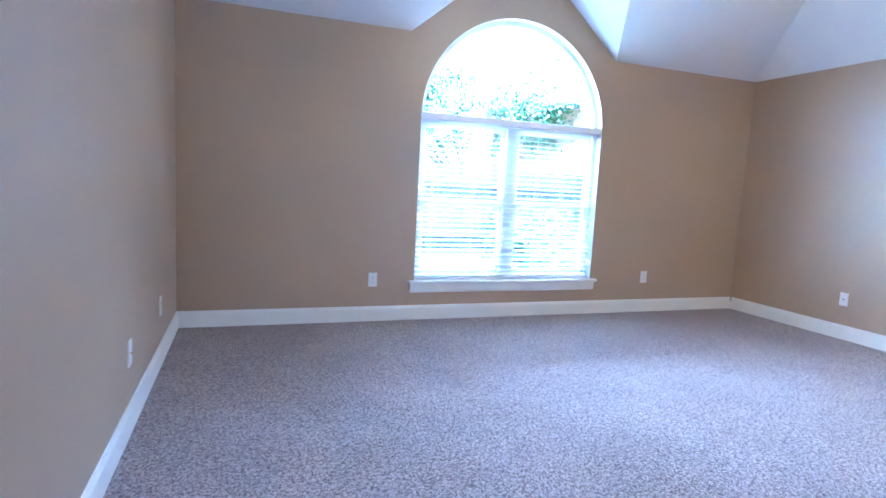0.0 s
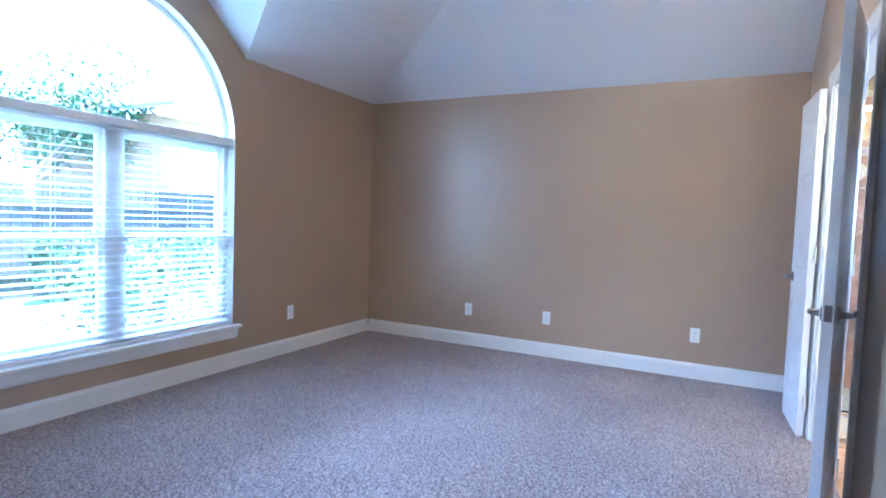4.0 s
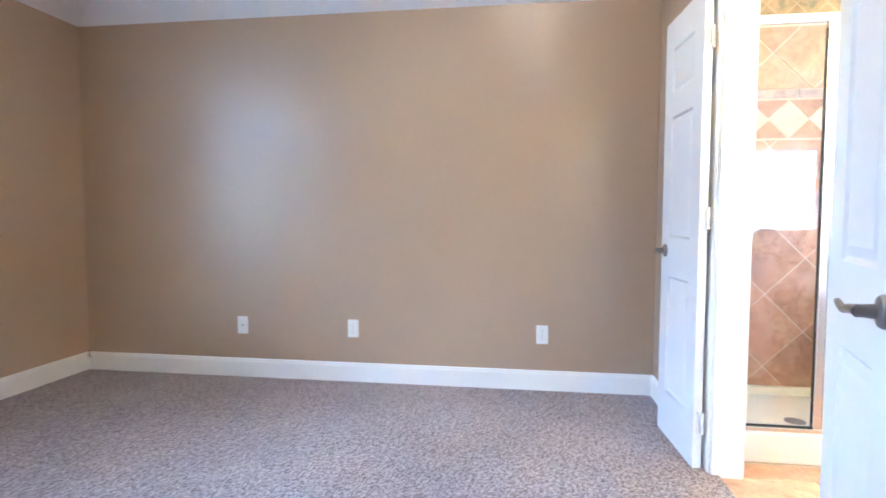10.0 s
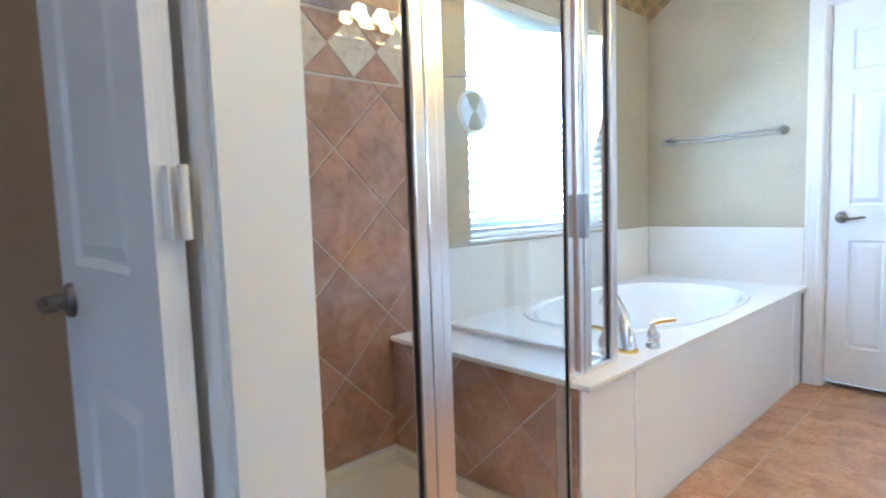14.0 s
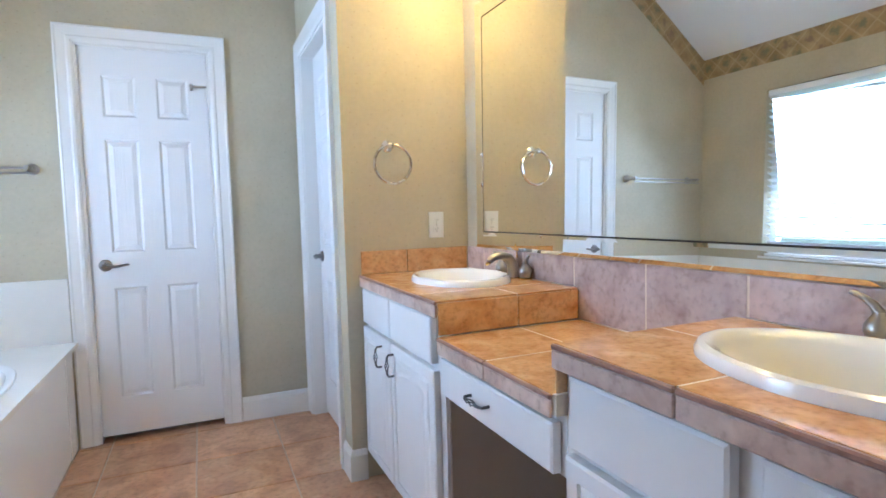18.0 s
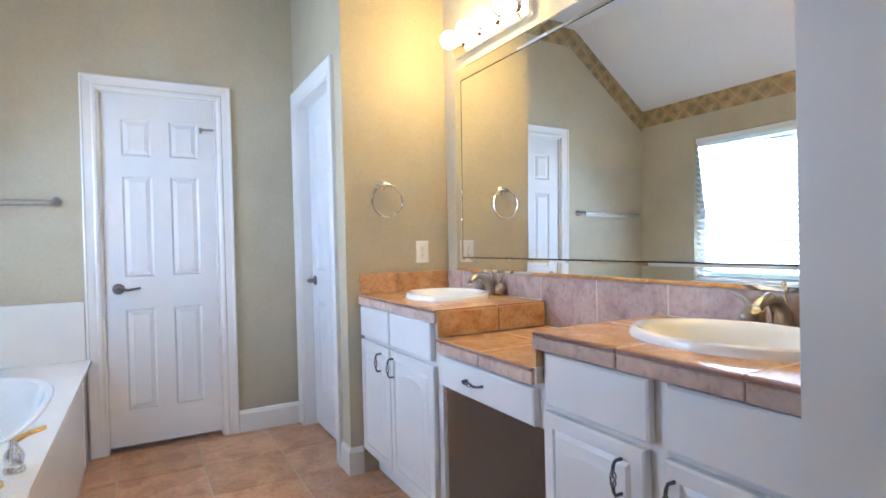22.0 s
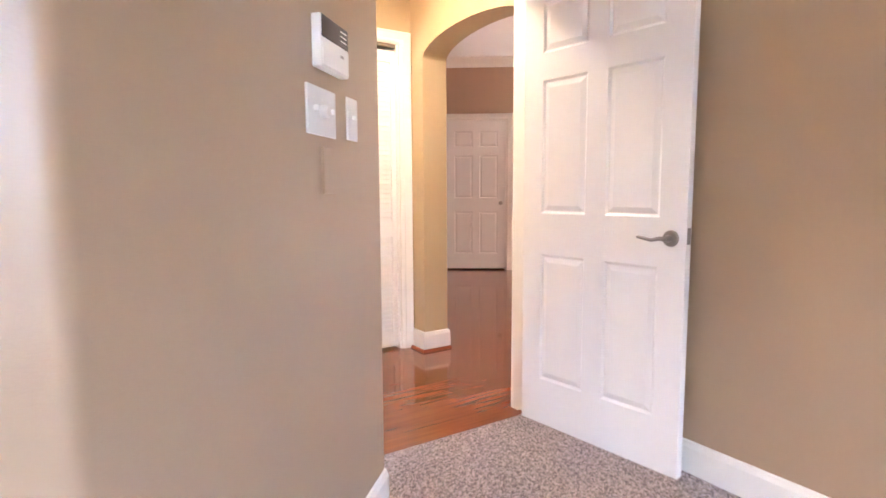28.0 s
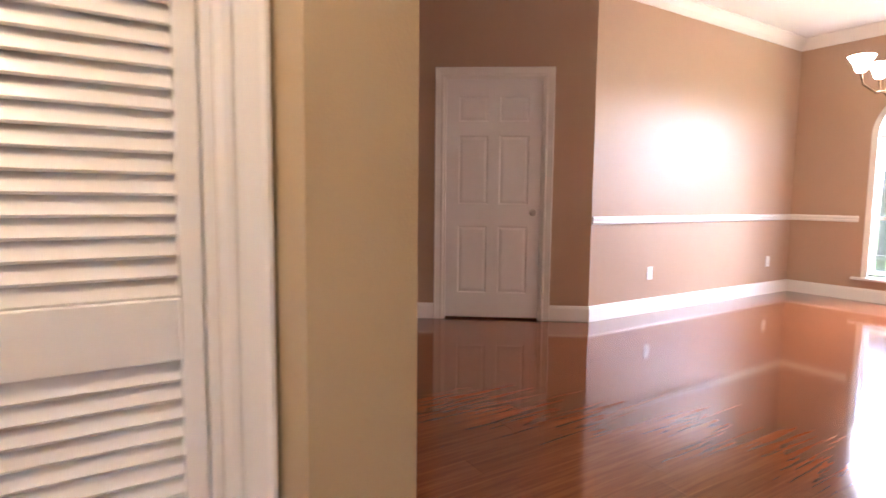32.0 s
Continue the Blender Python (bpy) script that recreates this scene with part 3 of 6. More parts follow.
for x0, x1, y1 in ((AX0 - 0.05, AX0, YBF - 0.101), (0.05, XHE, YBF - 0.5)):
    structure("closet_side", box(x0, x1, -2.75, y1, -0.05, ZH), TRIM, "unseen white side added to keep light out of the closet")
structure("closet_ceiling", box(AX0 - 0.05, XHE, -2.75, YBF - 0.501, ZH, ZH + 0.05), CEIL, "unseen white lid added to keep light out of the closet")
structure("floor_wood", box(-7.7, XHE, -7.2, -0.8005, -0.05, -0.0016), UNDER, "dark underlay of the laminate floor")
ZD = 2.86
DX, DC = DWX, (-4.255, -4.44)
DE = (AX1, -6.70)
structure("wall_dining_south", box(DX, DC[0], DC[1] - 0.1, DC[1], -0.05, ZD), DINPAINT, "tan painted dining room wall with a chair rail")
dd0, dd1 = Vector((*DC, 0)), Vector((*DE, 0))
DDIR = (dd1 - dd0).normalized()
DN = Vector((-DDIR.y, DDIR.x, 0))
DL0, DL1 = 0.416, 1.247
structure("wall_dining_door", panel([(0, -0.05), (DL0, -0.05), (DL0, DH), (DL1, DH), (DL1, -0.05), ((dd1 - dd0).length, -0.05), ((dd1 - dd0).length, ZD), (0, ZD)], [], dd0, DDIR, -DN, 0.1), DINPAINT, "tan painted angled wall round a closed door")
structure("wall_dining_east", box(AX1, AX1 + 0.1, DE[1], -2.251, -0.05, ZD), DINPAINT, "tan painted dining room wall")
structure("wall_dining_north", box(DX, AX1 - 0.05, -0.60, -0.50, -0.05, ZD), DINPAINT, "tan painted dining room wall")
DWA, DWB = -3.70, -1.76
dwc, dwr = (DWA + DWB) / 2, (DWB - DWA) / 2
dwin = [(DWA, 0.25), (DWB, 0.25)] + [(dwc + dwr * math.cos(math.pi * i / 24), 1.75 + 0.62 * math.sin(math.pi * i / 24)) for i in range(25)]
structure("wall_dining_west", panel([(DC[1] - 0.1, -0.05), (-0.5, -0.05), (-0.5, ZD), (DC[1] - 0.1, ZD)], [dwin], (DX, 0, 0), (0, 1, 0), (-1, 0, 0), 0.15), DINPAINT, "tan painted dining room wall with an arched window")
structure("ceiling_dining", box(DX - 0.1, AX1, -7.2, -0.5, ZD, ZD + 0.08), CEIL, "white dining room ceiling")
CROWN = [(0, 0), (0.09, 0), (0.09, -0.012), (0.075, -0.02), (0.055, -0.045), (0.03, -0.07), (0.018, -0.095), (0.012, -0.115), (0, -0.12)]
RAIL = [(0, 0), (0.012, 0), (0.022, 0.015), (0.018, 0.028), (0.026, 0.045), (0.022, 0.062), (0, 0.066)]
structure("trim", sweep([(x, y, ZD) for x, y in [(AX1, -0.6), (AX1, DE[1] + 0.01), DC, (DX, DC[1]), (DX, -0.6)]][::-1], CROWN, (0, 0, 1)), TRIM, "white crown moulding")
structure("trim", sweep([(DC[0], DC[1], 0.835), (DX, DC[1], 0.835), (DX, DWA - 0.06, 0.835)][::-1], RAIL, (0, 0, 1)), TRIM, "white chair rail")
q = lambda s: (dd0 + DDIR * s)[:2]
baseboard([q(DL0 - CW), DC, (DX, DC[1]), (DX, -0.6)][::-1])
baseboard([DE, q(DL1 + CW)][::-1])
casing([Vector((*q(DL0), 0)), Vector((*q(DL0), DH)), Vector((*q(DL1), DH)), Vector((*q(DL1), 0))][::-1], DN)
structure("trim", sweep([Vector((*q(DL0), 0)), Vector((*q(DL0), DH)), Vector((*q(DL1), DH)), Vector((*q(DL1), 0))], [(0, -0.1), (0.012, -0.1), (0.012, 0), (0, 0)], DN), TRIM, "white door jamb lining")
baseboard([(AX1, -2.25), (AX1, AY0), (AX0, AY0), (AX0, YBF)])
baseboard([(XHE, YH2), (XHE, YBF), (BFR + 0.083, YBF)][::-1])
casing([(BFR, YBF, 0), (BFR, YBF, 2.06), (BFL, YBF, 2.06), (BFL, YBF, 0)], (0, 1, 0), "white closet door casing")

# unseen boxes added behind the closed doors to keep their gaps dark
structure("wall_behind_toilet_door", box(WCL - 0.1, WCR + 0.1, YWC - 0.32, YWC - 0.30, -0.05, ZTOP), PAPER, "unseen backing wall added behind the toilet door")
structure("wall_behind_closet_door", box(XB - 0.32, XB - 0.30, CLA - 0.1, CLB + 0.1, -0.05, ZTOP), PAPER, "unseen backing wall added behind the closet door")
bq = dd0 - DN * 0.3
structure("wall_behind_dining_door", sheet([[bq + DDIR * 0.1, bq + DDIR * 1.5, bq + DDIR * 1.5 - DN * 0.02, bq + DDIR * 0.1 - DN * 0.02]], (0, 0, ZD)), DINPAINT, "unseen backing wall added behind the angled door")
for s0 in (0.1, 1.48):
    structure("wall_behind_dining_door", sheet([[dd0 - DN * 0.101 + DDIR * s0, dd0 - DN * 0.101 + DDIR * (s0 + 0.02), bq + DDIR * (s0 + 0.02), bq + DDIR * s0]], (0, 0, ZD)), DINPAINT, "unseen side of the backing added behind the angled door")
for x in (WCL - 0.1, WCR + 0.08):
    structure("wall_behind_toilet_door", box(x, x + 0.02, YWC - 0.30, YWC - 0.101, -0.05, ZTOP), PAPER, "unseen side of the backing added behind the toilet door")
structure("ceiling_behind_doors", box(WCL - 0.1, WCR + 0.1, YWC - 0.32, YWC - 0.1, ZTOP, ZTOP + 0.05), CEIL, "unseen lid of the backing added behind the toilet door")
structure("ceiling_behind_doors", box(XB - 0.65, XB - 0.1, YWC, YWG - 0.1, ZTOP, ZTOP + 0.05), CEIL, "unseen lid added over the closet")
structure("wall_outer", box(XM - 0.1, XM, YWC - 0.1, YWG - 0.1, -0.05, ZTOP), PAPER, "unseen wall added to close the closet")

# unseen slab over the whole house, added to stop sun leaks
structure("roof", box(DWX - 0.2, XE + 0.2, -8.6, YN + 0.14, 3.14, 3.24), CEIL, "flat slab added out of sight to keep the sun out")


# ---- doors ----
ZROWS = [0.0, 0.22, 0.80, 0.985, 1.565, 1.68, 1.89, 2.03]


def leaf_mesh(w, cols, t=0.035, rows=ZROWS, stile=0.105, mid=0.095, z0=0.018):
    """A moulded panel door: hinge edge at x=0, faces at y=-t and 0."""
    bm = bmesh.new()
    pw = (w - 2 * stile - mid * (cols - 1)) / cols
    xs = [0.0]
    for c in range(cols):
        xs += [stile + c * (pw + mid), stile + c * (pw + mid) + pw]
    xs.append(w)
    zs = [max(z0, z + 0.01) for z in rows]
    zs[0] = z0
    panels = []
    for y, flip in ((0.0, True), (-t, False)):
        g = [[bm.verts.new((x, y, z)) for x in xs] for z in zs]
        for j in range(len(zs) - 1):
            for i in range(len(xs) - 1):
                q = [g[j][i], g[j][i + 1], g[j + 1][i + 1], g[j + 1][i]]
                f = bm.faces.new(q[::-1] if flip else q)
                if i % 2 == 1 and j % 2 == 1:
                    panels.append(f)
        if flip:
            front = g
        else:
            rear = g
    n, m = len(xs) - 1, len(zs) - 1
    for i in range(n):
        bm.faces.new((front[0][i], front[0][i + 1], rear[0][i + 1], rear[0][i]))
        bm.faces.new((front[m][i + 1], front[m][i], rear[m][i], rear[m][i + 1]))
    for j in range(m):
        bm.faces.new((front[j + 1][0], front[j][0], rear[j][0], rear[j + 1][0]))
        bm.faces.new((front[j][n], front[j + 1][n], rear[j + 1][n], rear[j][n]))
    bm.normal_update()
    bmesh.ops.inset_individual(bm, faces=panels, thickness=0.014, depth=-0.008)
    bmesh.ops.inset_individual(bm, faces=panels, thickness=0.006, depth=0.0)
    bmesh.ops.inset_individual(bm, faces=panels, thickness=0.030, depth=0.006)
    return bm


def lever(parent, x, y, z, out, toward):
    """A lever handle on a face; out is +1 or -1 along y, toward the lever's direction along x."""
    h = part("handle", lathe([(0, 0), (0.031, 0), (0.031, 0.004), (0.027, 0.010), (0.014, 0.014), (0.012, 0.03), (0.012, 0.045), (0, 0.045)], 24, pose(x, y, z, -90 * out)), DARKN, parent, "pewter lever handle", True)
    y1 = y + out * 0.043
    pts = [(x - toward * 0.008, y1, z), (x + toward * 0.02, y1 + out * 0.004, z + 0.001), (x + toward * 0.05, y1 + out * 0.006, z - 0.006), (x + toward * 0.08, y1 + out * 0.006, z - 0.001), (x + toward * 0.105, y1 + out * 0.004, z + 0.003), (x + toward * 0.112, y1 + out * 0.003, z + 0.001)]
    lv = put("lever", tube(pts, [0.010, 0.0095, 0.008, 0.0075, 0.0065, 0.004], 10, flat=0.9), DARKN, True)
    lv.parent = h
    return h


def hinge(parent, x, y, z, label="painted white butt hinge"):
    bm = lathe([(0, -0.047), (0.0065, -0.045), (0.0065, 0.045), (0, 0.047)], 10, pose(x, y, z))
    for k in (-0.027, -0.009, 0.009, 0.027):
        merge(bm, lathe([(0.0058, k - 0.001), (0.0072, k - 0.0005), (0.0072, k + 0.0005), (0.0058, k + 0.001)], 10), pose(x, y, z))
    s = 1 if y < 0 else -1
    if x < -0.005:
        box(-0.020, 0.0, min(y + s * 0.014, y + s * 0.017), max(y + s * 0.014, y + s * 0.017), z - 0.045, z + 0.045, 0.0005, 1, bm)
    box(-0.0015, 0.0005, min(y, y + s * 0.03), max(y, y + s * 0.03), z - 0.045, z + 0.045, 0.0005, 1, bm) if x < -0.005 else box(x - 0.004, x + 0.004, y - 0.003, y + 0.001, z - 0.045, z + 0.045, 0.0005, 1, bm)
    return part("hinge", bm, TRIM, parent, label, True)


def panel_door(name, label, w, cols, m, levers=(1, -1), hinge_x=0.0, hinge_y=0.004, z0=0.018, zs=(0.22, 1.09, 1.83), stile=0.105, knob=None, group=""):
    d = thing(name, label, "door", m, group)
    part("leaf", leaf_mesh(w, cols, stile=stile, z0=z0), DOORM, d)
    for out in levers:
        y = 0.0 if out > 0 else -0.035
        if knob:
            part("knob", lathe([(0, 0), (0.030, 0), (0.030, 0.004), (0.012, 0.010), (0.010, 0.028), (0.024, 0.036), (0.028, 0.05), (0.022, 0.062), (0, 0.066)], 20, pose(w - 0.062, y, 0.93, -90 * out)), knob, d, "round nickel door knob", True)
        else:
            lever(d, w - 0.062, y, 0.93, out, -1)
    part("latch_plate", box(w - 0.001, w + 0.002, -0.030, -0.006, 0.90, 0.96, 0.0006), DARKN, d, "pewter latch plate")
    for z in zs:
        hinge(d, hinge_x, hinge_y, z)
    return d


# east and west leaves stand folded back against the bedroom wall, the hall leaf against the side wall
panel_door("bath_door", "white half-width panel door folded open against the wall", 0.488, 1, pose(3.415, 0.440, 0, 0, 0, 3.4), hinge_x=-0.022, hinge_y=-0.030, group="pair of bath doors")
wd = thing("bath_door", "white half-width panel door folded open beside the doorway", "door", pose(2.425, 0.438, 0, 0, 0, 164.7), "pair of bath doors")
bmw = leaf_mesh(0.454, 1)
bmesh.ops.translate(bmw, vec=(0, 0.035, 0), verts=bmw.verts)
part("leaf", bmw, DOORM, wd)
lever(wd, 0.404, 0.035, 0.925, 1, -1)
lever(wd, 0.404, 0.0, 0.925, -1, -1)
part("latch_plate", box(0.453, 0.456, 0.006, 0.03, 0.90, 0.96, 0.0006), DARKN, wd, "pewter latch plate")
for z in (0.22, 1.09, 1.83):
    hinge(wd, -0.013, 0.034, z)
hang = math.degrees(math.atan2(0.772, -0.088))
hd = thing("hall_door", "white six-panel door standing open against the side wall", "door", pose(-0.823, YH + 0.018, 0, 0, 0, hang))
part("leaf", leaf_mesh(0.776, 2), DOORM, hd)
lever(hd, 0.719, -0.035, 0.92, -1, -1)
lever(hd, 0.713, 0.0, 0.93, 1, -1)
part("latch_plate", box(0.775, 0.778, -0.030, -0.006, 0.90, 0.96, 0.0006), DARKN, hd, "pewter latch plate")
for z in (0.22, 1.09, 1.83):
    hinge(hd, 0.0, 0.004, z)
tagged(put("strike_plate", box(HR - 0.020, HR - 0.0155, YH - 0.045, YH - 0.004, 0.90, 0.97, 0.001), DARKN), "pewter strike plate in the hall door jamb", "strike plate")
wcd = panel_door("toilet_room_door", "closed white six-panel door with lever handle", 0.59, 2, pose(WCL + 0.014, YWC - 0.012, 0, 0, 0, 0), levers=(1,), stile=0.095, z0=0.032)
part("hinge_lock", merge(box(-0.012, 0.085, 0.004, 0.010, 1.862, 0.012 + 1.862, 0.002), box(0.07, 0.085, 0.004, 0.022, 1.845, 1.878, 0.002)), NICKEL, wcd, "nickel flip lock above the top hinge")
panel_door("closet_door", "closed white six-panel closet door with lever handle", 0.657, 2, pose(XB - 0.07, CLB - 0.014, 0, 0, 0, -90), levers=(1,), stile=0.1)
fang = math.degrees(math.atan2(DDIR.y, DDIR.x))
fd = panel_door("dining_closet_door", "closed white six-panel door with round knob", 0.803, 2, pose(*(dd0 + DDIR * (DL1 - 0.014) - DN * 0.05), 0, 0, fang + 180), levers=(-1,), knob=NICKEL)

# ---- outlets and switches ----
def plate(name, label, category, m, gangs=1, kind="outlet", paint=None):
    """A wall plate; local y points out of the wall, z up."""
    w = 0.072 + 0.046 * (gangs - 1)
    d = thing(name, label, category, m)
    part("cover", box(-w / 2, w / 2, 0, 0.009 if kind == "none" else 0.0065, -0.0585, 0.0585, 0.0022, 2), paint or WHITE, d)
    for g in range(gangs):
        x = (g - (gangs - 1) / 2) * 0.046
        if kind == "outlet":
            for z in (-0.020, 0.020):
                bm = box(x - 0.0165, x + 0.0165, 0.004, 0.0085, z - 0.0135, z + 0.0135, 0.003, 2)
                s = part("socket", bm, WHITE, d)
                for dx in (-0.0065, 0.0055):
                    o = put("slot", box(x + dx, x + dx + 0.0016, 0.0082, 0.0090, z - 0.002, z + 0.006), DARK)
                    o.parent = s
                o = put("slot", lathe([(0, 0), (0.0022, 0), (0.0022, 0.0008), (0, 0.0008)], 8, pose(x, 0.0082, z - 0.008, -90)), DARK)
                o.parent = s
            part("screw", lathe([(0, 0), (0.003, 0), (0.002, 0.001), (0, 0.001)], 8, pose(x, 0.0065, 0, -90)), NICKEL, d)
        elif kind == "coax":
            part("socket", lathe([(0, 0), (0.006, 0), (0.006, 0.002), (0.0045, 0.002), (0.0045, 0.009), (0.002, 0.009), (0, 0.007)], 10, pose(x, 0.006, 0, -90)), BRASS, d)
        elif kind == "switch":
            part("toggle", box(x - 0.004, x + 0.004, 0.004, 0.019, -0.001, 0.011, 0.0015), WHITE, d)
            part("bezel", box(x - 0.006, x + 0.006, 0.004, 0.0080, -0.012, 0.012, 0.001), WHITE, d)
        elif kind == "dimmer":
            if g == 1:
                part("dial", lathe([(0, 0), (0.017, 0), (0.016, 0.014), (0.012, 0.018), (0, 0.018)], 20, pose(x, 0.006, 0, -90)), WHITE, d, "", True)
            else:
                part("toggle", box(x - 0.004, x + 0.004, 0.004, 0.019, -0.001, 0.011, 0.0015), WHITE, d)
        if kind != "outlet" and paint is None:
            for z in (-0.03, 0.03):
                part("screw", lathe([(0, 0), (0.003, 0), (0.002, 0.001), (0, 0.001)], 8, pose(x, 0.0065, z, -90)), WHITE, d)
    return d


OUT = "white duplex outlet low on the tan wall"
for y, k in ((3.036, "coax"), (2.264, "outlet"), (1.042, "outlet")):
    plate("wall_outlet", OUT if k == "outlet" else "white cable jack plate low on the tan wall", "outlet", pose(XE, y, 0.362, 0, 0, 90), 1, k)
plate("wall_outlet", OUT, "outlet", pose(3.249, YN, 0.362, 0, 0, 180))
plate("wall_outlet", OUT, "outlet", pose(0.493, YN, 0.362, 0, 0, 180))
plate("wall_outlet", OUT, "outlet", pose(XW, 3.40, 0.362, 0, 0, -90))
plate("wall_outlet", "white cable jack plate low on the tan wall", "outlet", pose(XW, 2.47, 0.362, 0, 0, -90), 1, "coax")
plate("wall_outlet", OUT, "outlet", pose(XW, 0.905, 0.362, 0, 0, -90))
plate("wall_outlet", OUT, "outlet", pose(1.565, YS, 0.362, 0, 0, 0))
dang = math.degrees(math.atan2(dn.y, dn.x)) + 180
on_diag = lambda s, z: pose(*(d0 + dn * s)[:2], z, 0, 0, dang)
plate("light_switch", "white three-gang plate with fan dial and toggles", "light switch", on_diag(0.740, 1.292), 3, "dimmer")
plate("light_switch", "white single toggle switch plate", "light switch", on_diag(0.943, 1.298), 1, "switch")
plate("blank_plate", "blank plate painted tan like the wall", "wall plate", on_diag(0.772, 1.150), 1, "none", PAINT)
kp = thing("alarm_keypad", "white alarm keypad with a dark display above the switches", "keypad", on_diag(0.785, 1.452))
part("body", box(-0.085, 0.085, 0, 0.026, -0.058, 0.066, 0.005, 2), WHITE, kp)
part("display", box(-0.082, 0.082, 0.0255, 0.0275, 0.012, 0.064, 0.001), mat("dark_display", (0.05, 0.035, 0.04), 0.15), kp, "dark brown display panel")
part("flap", box(-0.080, 0.080, 0.0255, 0.0285, -0.054, 0.008, 0.001), WHITE, kp)
part("badge", box(-0.045, -0.025, 0.028, 0.0292, -0.016, -0.009), NICKEL, kp)
for k in range(3):
    part("print_line", box(-0.07, -0.03, 0.0272, 0.0279, 0.050 - 0.012 * k, 0.053 - 0.012 * k), WHITE, kp)
tagged(put("cable_end", tube([(XE - 0.02, YN - 0.02, 0.15), (XE - 0.022, YN - 0.025, 0.13), (XE - 0.03, YN - 0.022, 0.11), (XE - 0.02, YN - 0.035, 0.10)], 0.004, 6), BRONZE), "short brown cable end poking from the corner", "cable")

# ---- bedroom window ----
win = tagged(thing("window_1", "tall white twin window with a half-round top", "window"), kind="structure")
fy = YN + 0.075


def ring(pts, wid, y0, y1):
    return sweep([(x, y0, z) for x, z in pts], [(0, 0), (wid, 0), (wid, y1 - y0), (0, y1 - y0)], (0, 1, 0), True)


full = [(WL, WB), (WR, WB)] + arch[:-1]
part("window_frame", ring([(x, z) for x, z in [(WL, WB)] + arch[::-1] + [(WR, WB)]], 0.045, fy, fy + 0.06), WHITE, win)
part("transom", box(WL + 0.04, WR - 0.04, fy, fy + 0.06, WSP - 0.045, WSP + 0.02, 0.004), WHITE, win)
part("mullion", box(C - 0.055, C + 0.055, fy, fy + 0.06, WB + 0.04, WSP - 0.045, 0.004), WHITE, win)
for x0, x1 in ((WL + 0.045, C - 0.055), (C + 0.055, WR - 0.045)):
    for z0, z1, yy in ((WB + 0.045, 1.06, 0.012), (1.02, WSP - 0.045, 0.032)):
        s = part("sash", sweep([(x0, fy + yy, z0), (x0, fy + yy, z1), (x1, fy + yy, z1), (x1, fy + yy, z0)], [(0, 0), (0.035, 0), (0.035, 0.022), (0, 0.022)], (0, 1, 0), True), WHITE, win)
        p = put("pane", box(x0 + 0.03, x1 - 0.03, fy + yy + 0.009, fy + yy + 0.013, z0 + 0.03, z1 - 0.03), GLASS)
        p.parent, p.visible_shadow = s, False
bmp = bmesh.new()
av = [(C + (R_ARCH - 0.04) * math.cos(math.pi * i / 24), WSP + 0.02 + (R_ARCH - 0.055) * math.sin(math.pi * i / 24)) for i in range(25)]
bmp = panel(av, [], (0, fy + 0.025, 0), (1, 0, 0), (0, 1, 0), 0.004)
p = part("pane", bmp, GLASS, win)
p.visible_shadow = False
part("arch_reveal", sweep([(x, YN + 0.001, z) for x, z in [(WL, WB)] + arch[::-1] + [(WR, WB)]], [(0, 0), (0.006, 0), (0.006, 0.073), (0, 0.073)], (0, 1, 0), False), WHITE, win)
part("window_sill", box(WL - 0.055, WR + 0.055, YN - 0.045, YN + 0.08, WB - 0.022, WB + 0.002, 0.006, 2), TRIM, win)
part("apron", sweep([(WL - 0.035, YN, WB - 0.022), (WR + 0.035, YN, WB - 0.022)], [(0, 0), (0, 0.026), (-0.02, 0.022), (-0.06, 0.016), (-0.076, 0.010), (-0.082, 0)], (0, -1, 0)), TRIM, win)

blind = thing("window_blind", "white two-inch slatted blind lowered with open slats", "blind")
yb = YN + 0.042
part("valance", box(WL + 0.012, WR - 0.012, YN + 0.006, YN + 0.068, WSP - 0.025, WSP + 0.028, 0.005, 2), BLIND, blind, "white moulded blind valance")
slat = box(WL + 0.014, WR - 0.014, -0.024, 0.024, -0.0014, 0.0014, 0.0006)
sm = bpy.data.meshes.new("slat")
slat.to_mesh(sm)
slat.free()
sm.materials.append(BLIND)
nsl = 31
for i in range(nsl):
    o = new("slat", sm)
    o.parent = blind
    o.matrix_world = pose(0, yb, WB + 0.045 + i * (WSP - 0.05 - WB - 0.045) / (nsl - 1), 8 + random.uniform(-1.2, 1.2), random.uniform(-0.1, 0.1), 0)
part("bottom_rail", box(WL + 0.014, WR - 0.014, yb - 0.025, yb + 0.025, WB + 0.006, WB + 0.026, 0.005, 2), BLIND, blind)
for x in (WL + 0.14, WL + 0.52, C + 0.26, WR - 0.36, WR - 0.12):
    for yy in (-0.023, 0.023):
        part("ladder_cord", tube([(x, yb + yy, WB + 0.02), (x, yb + yy, WSP - 0.03)], 0.0012, 5), BLIND, blind)
part("tilt_cord", tube([(WL + 0.06, yb - 0.03, WSP - 0.03), (WL + 0.062, yb - 0.032, 1.1)], 0.0014, 5), BLIND, blind)
part("tassel", lathe([(0, 0), (0.005, 0.002), (0.007, 0.02), (0.003, 0.035), (0, 0.036)], 8, pose(WL + 0.062, yb - 0.032, 1.065)), BRONZE, blind)

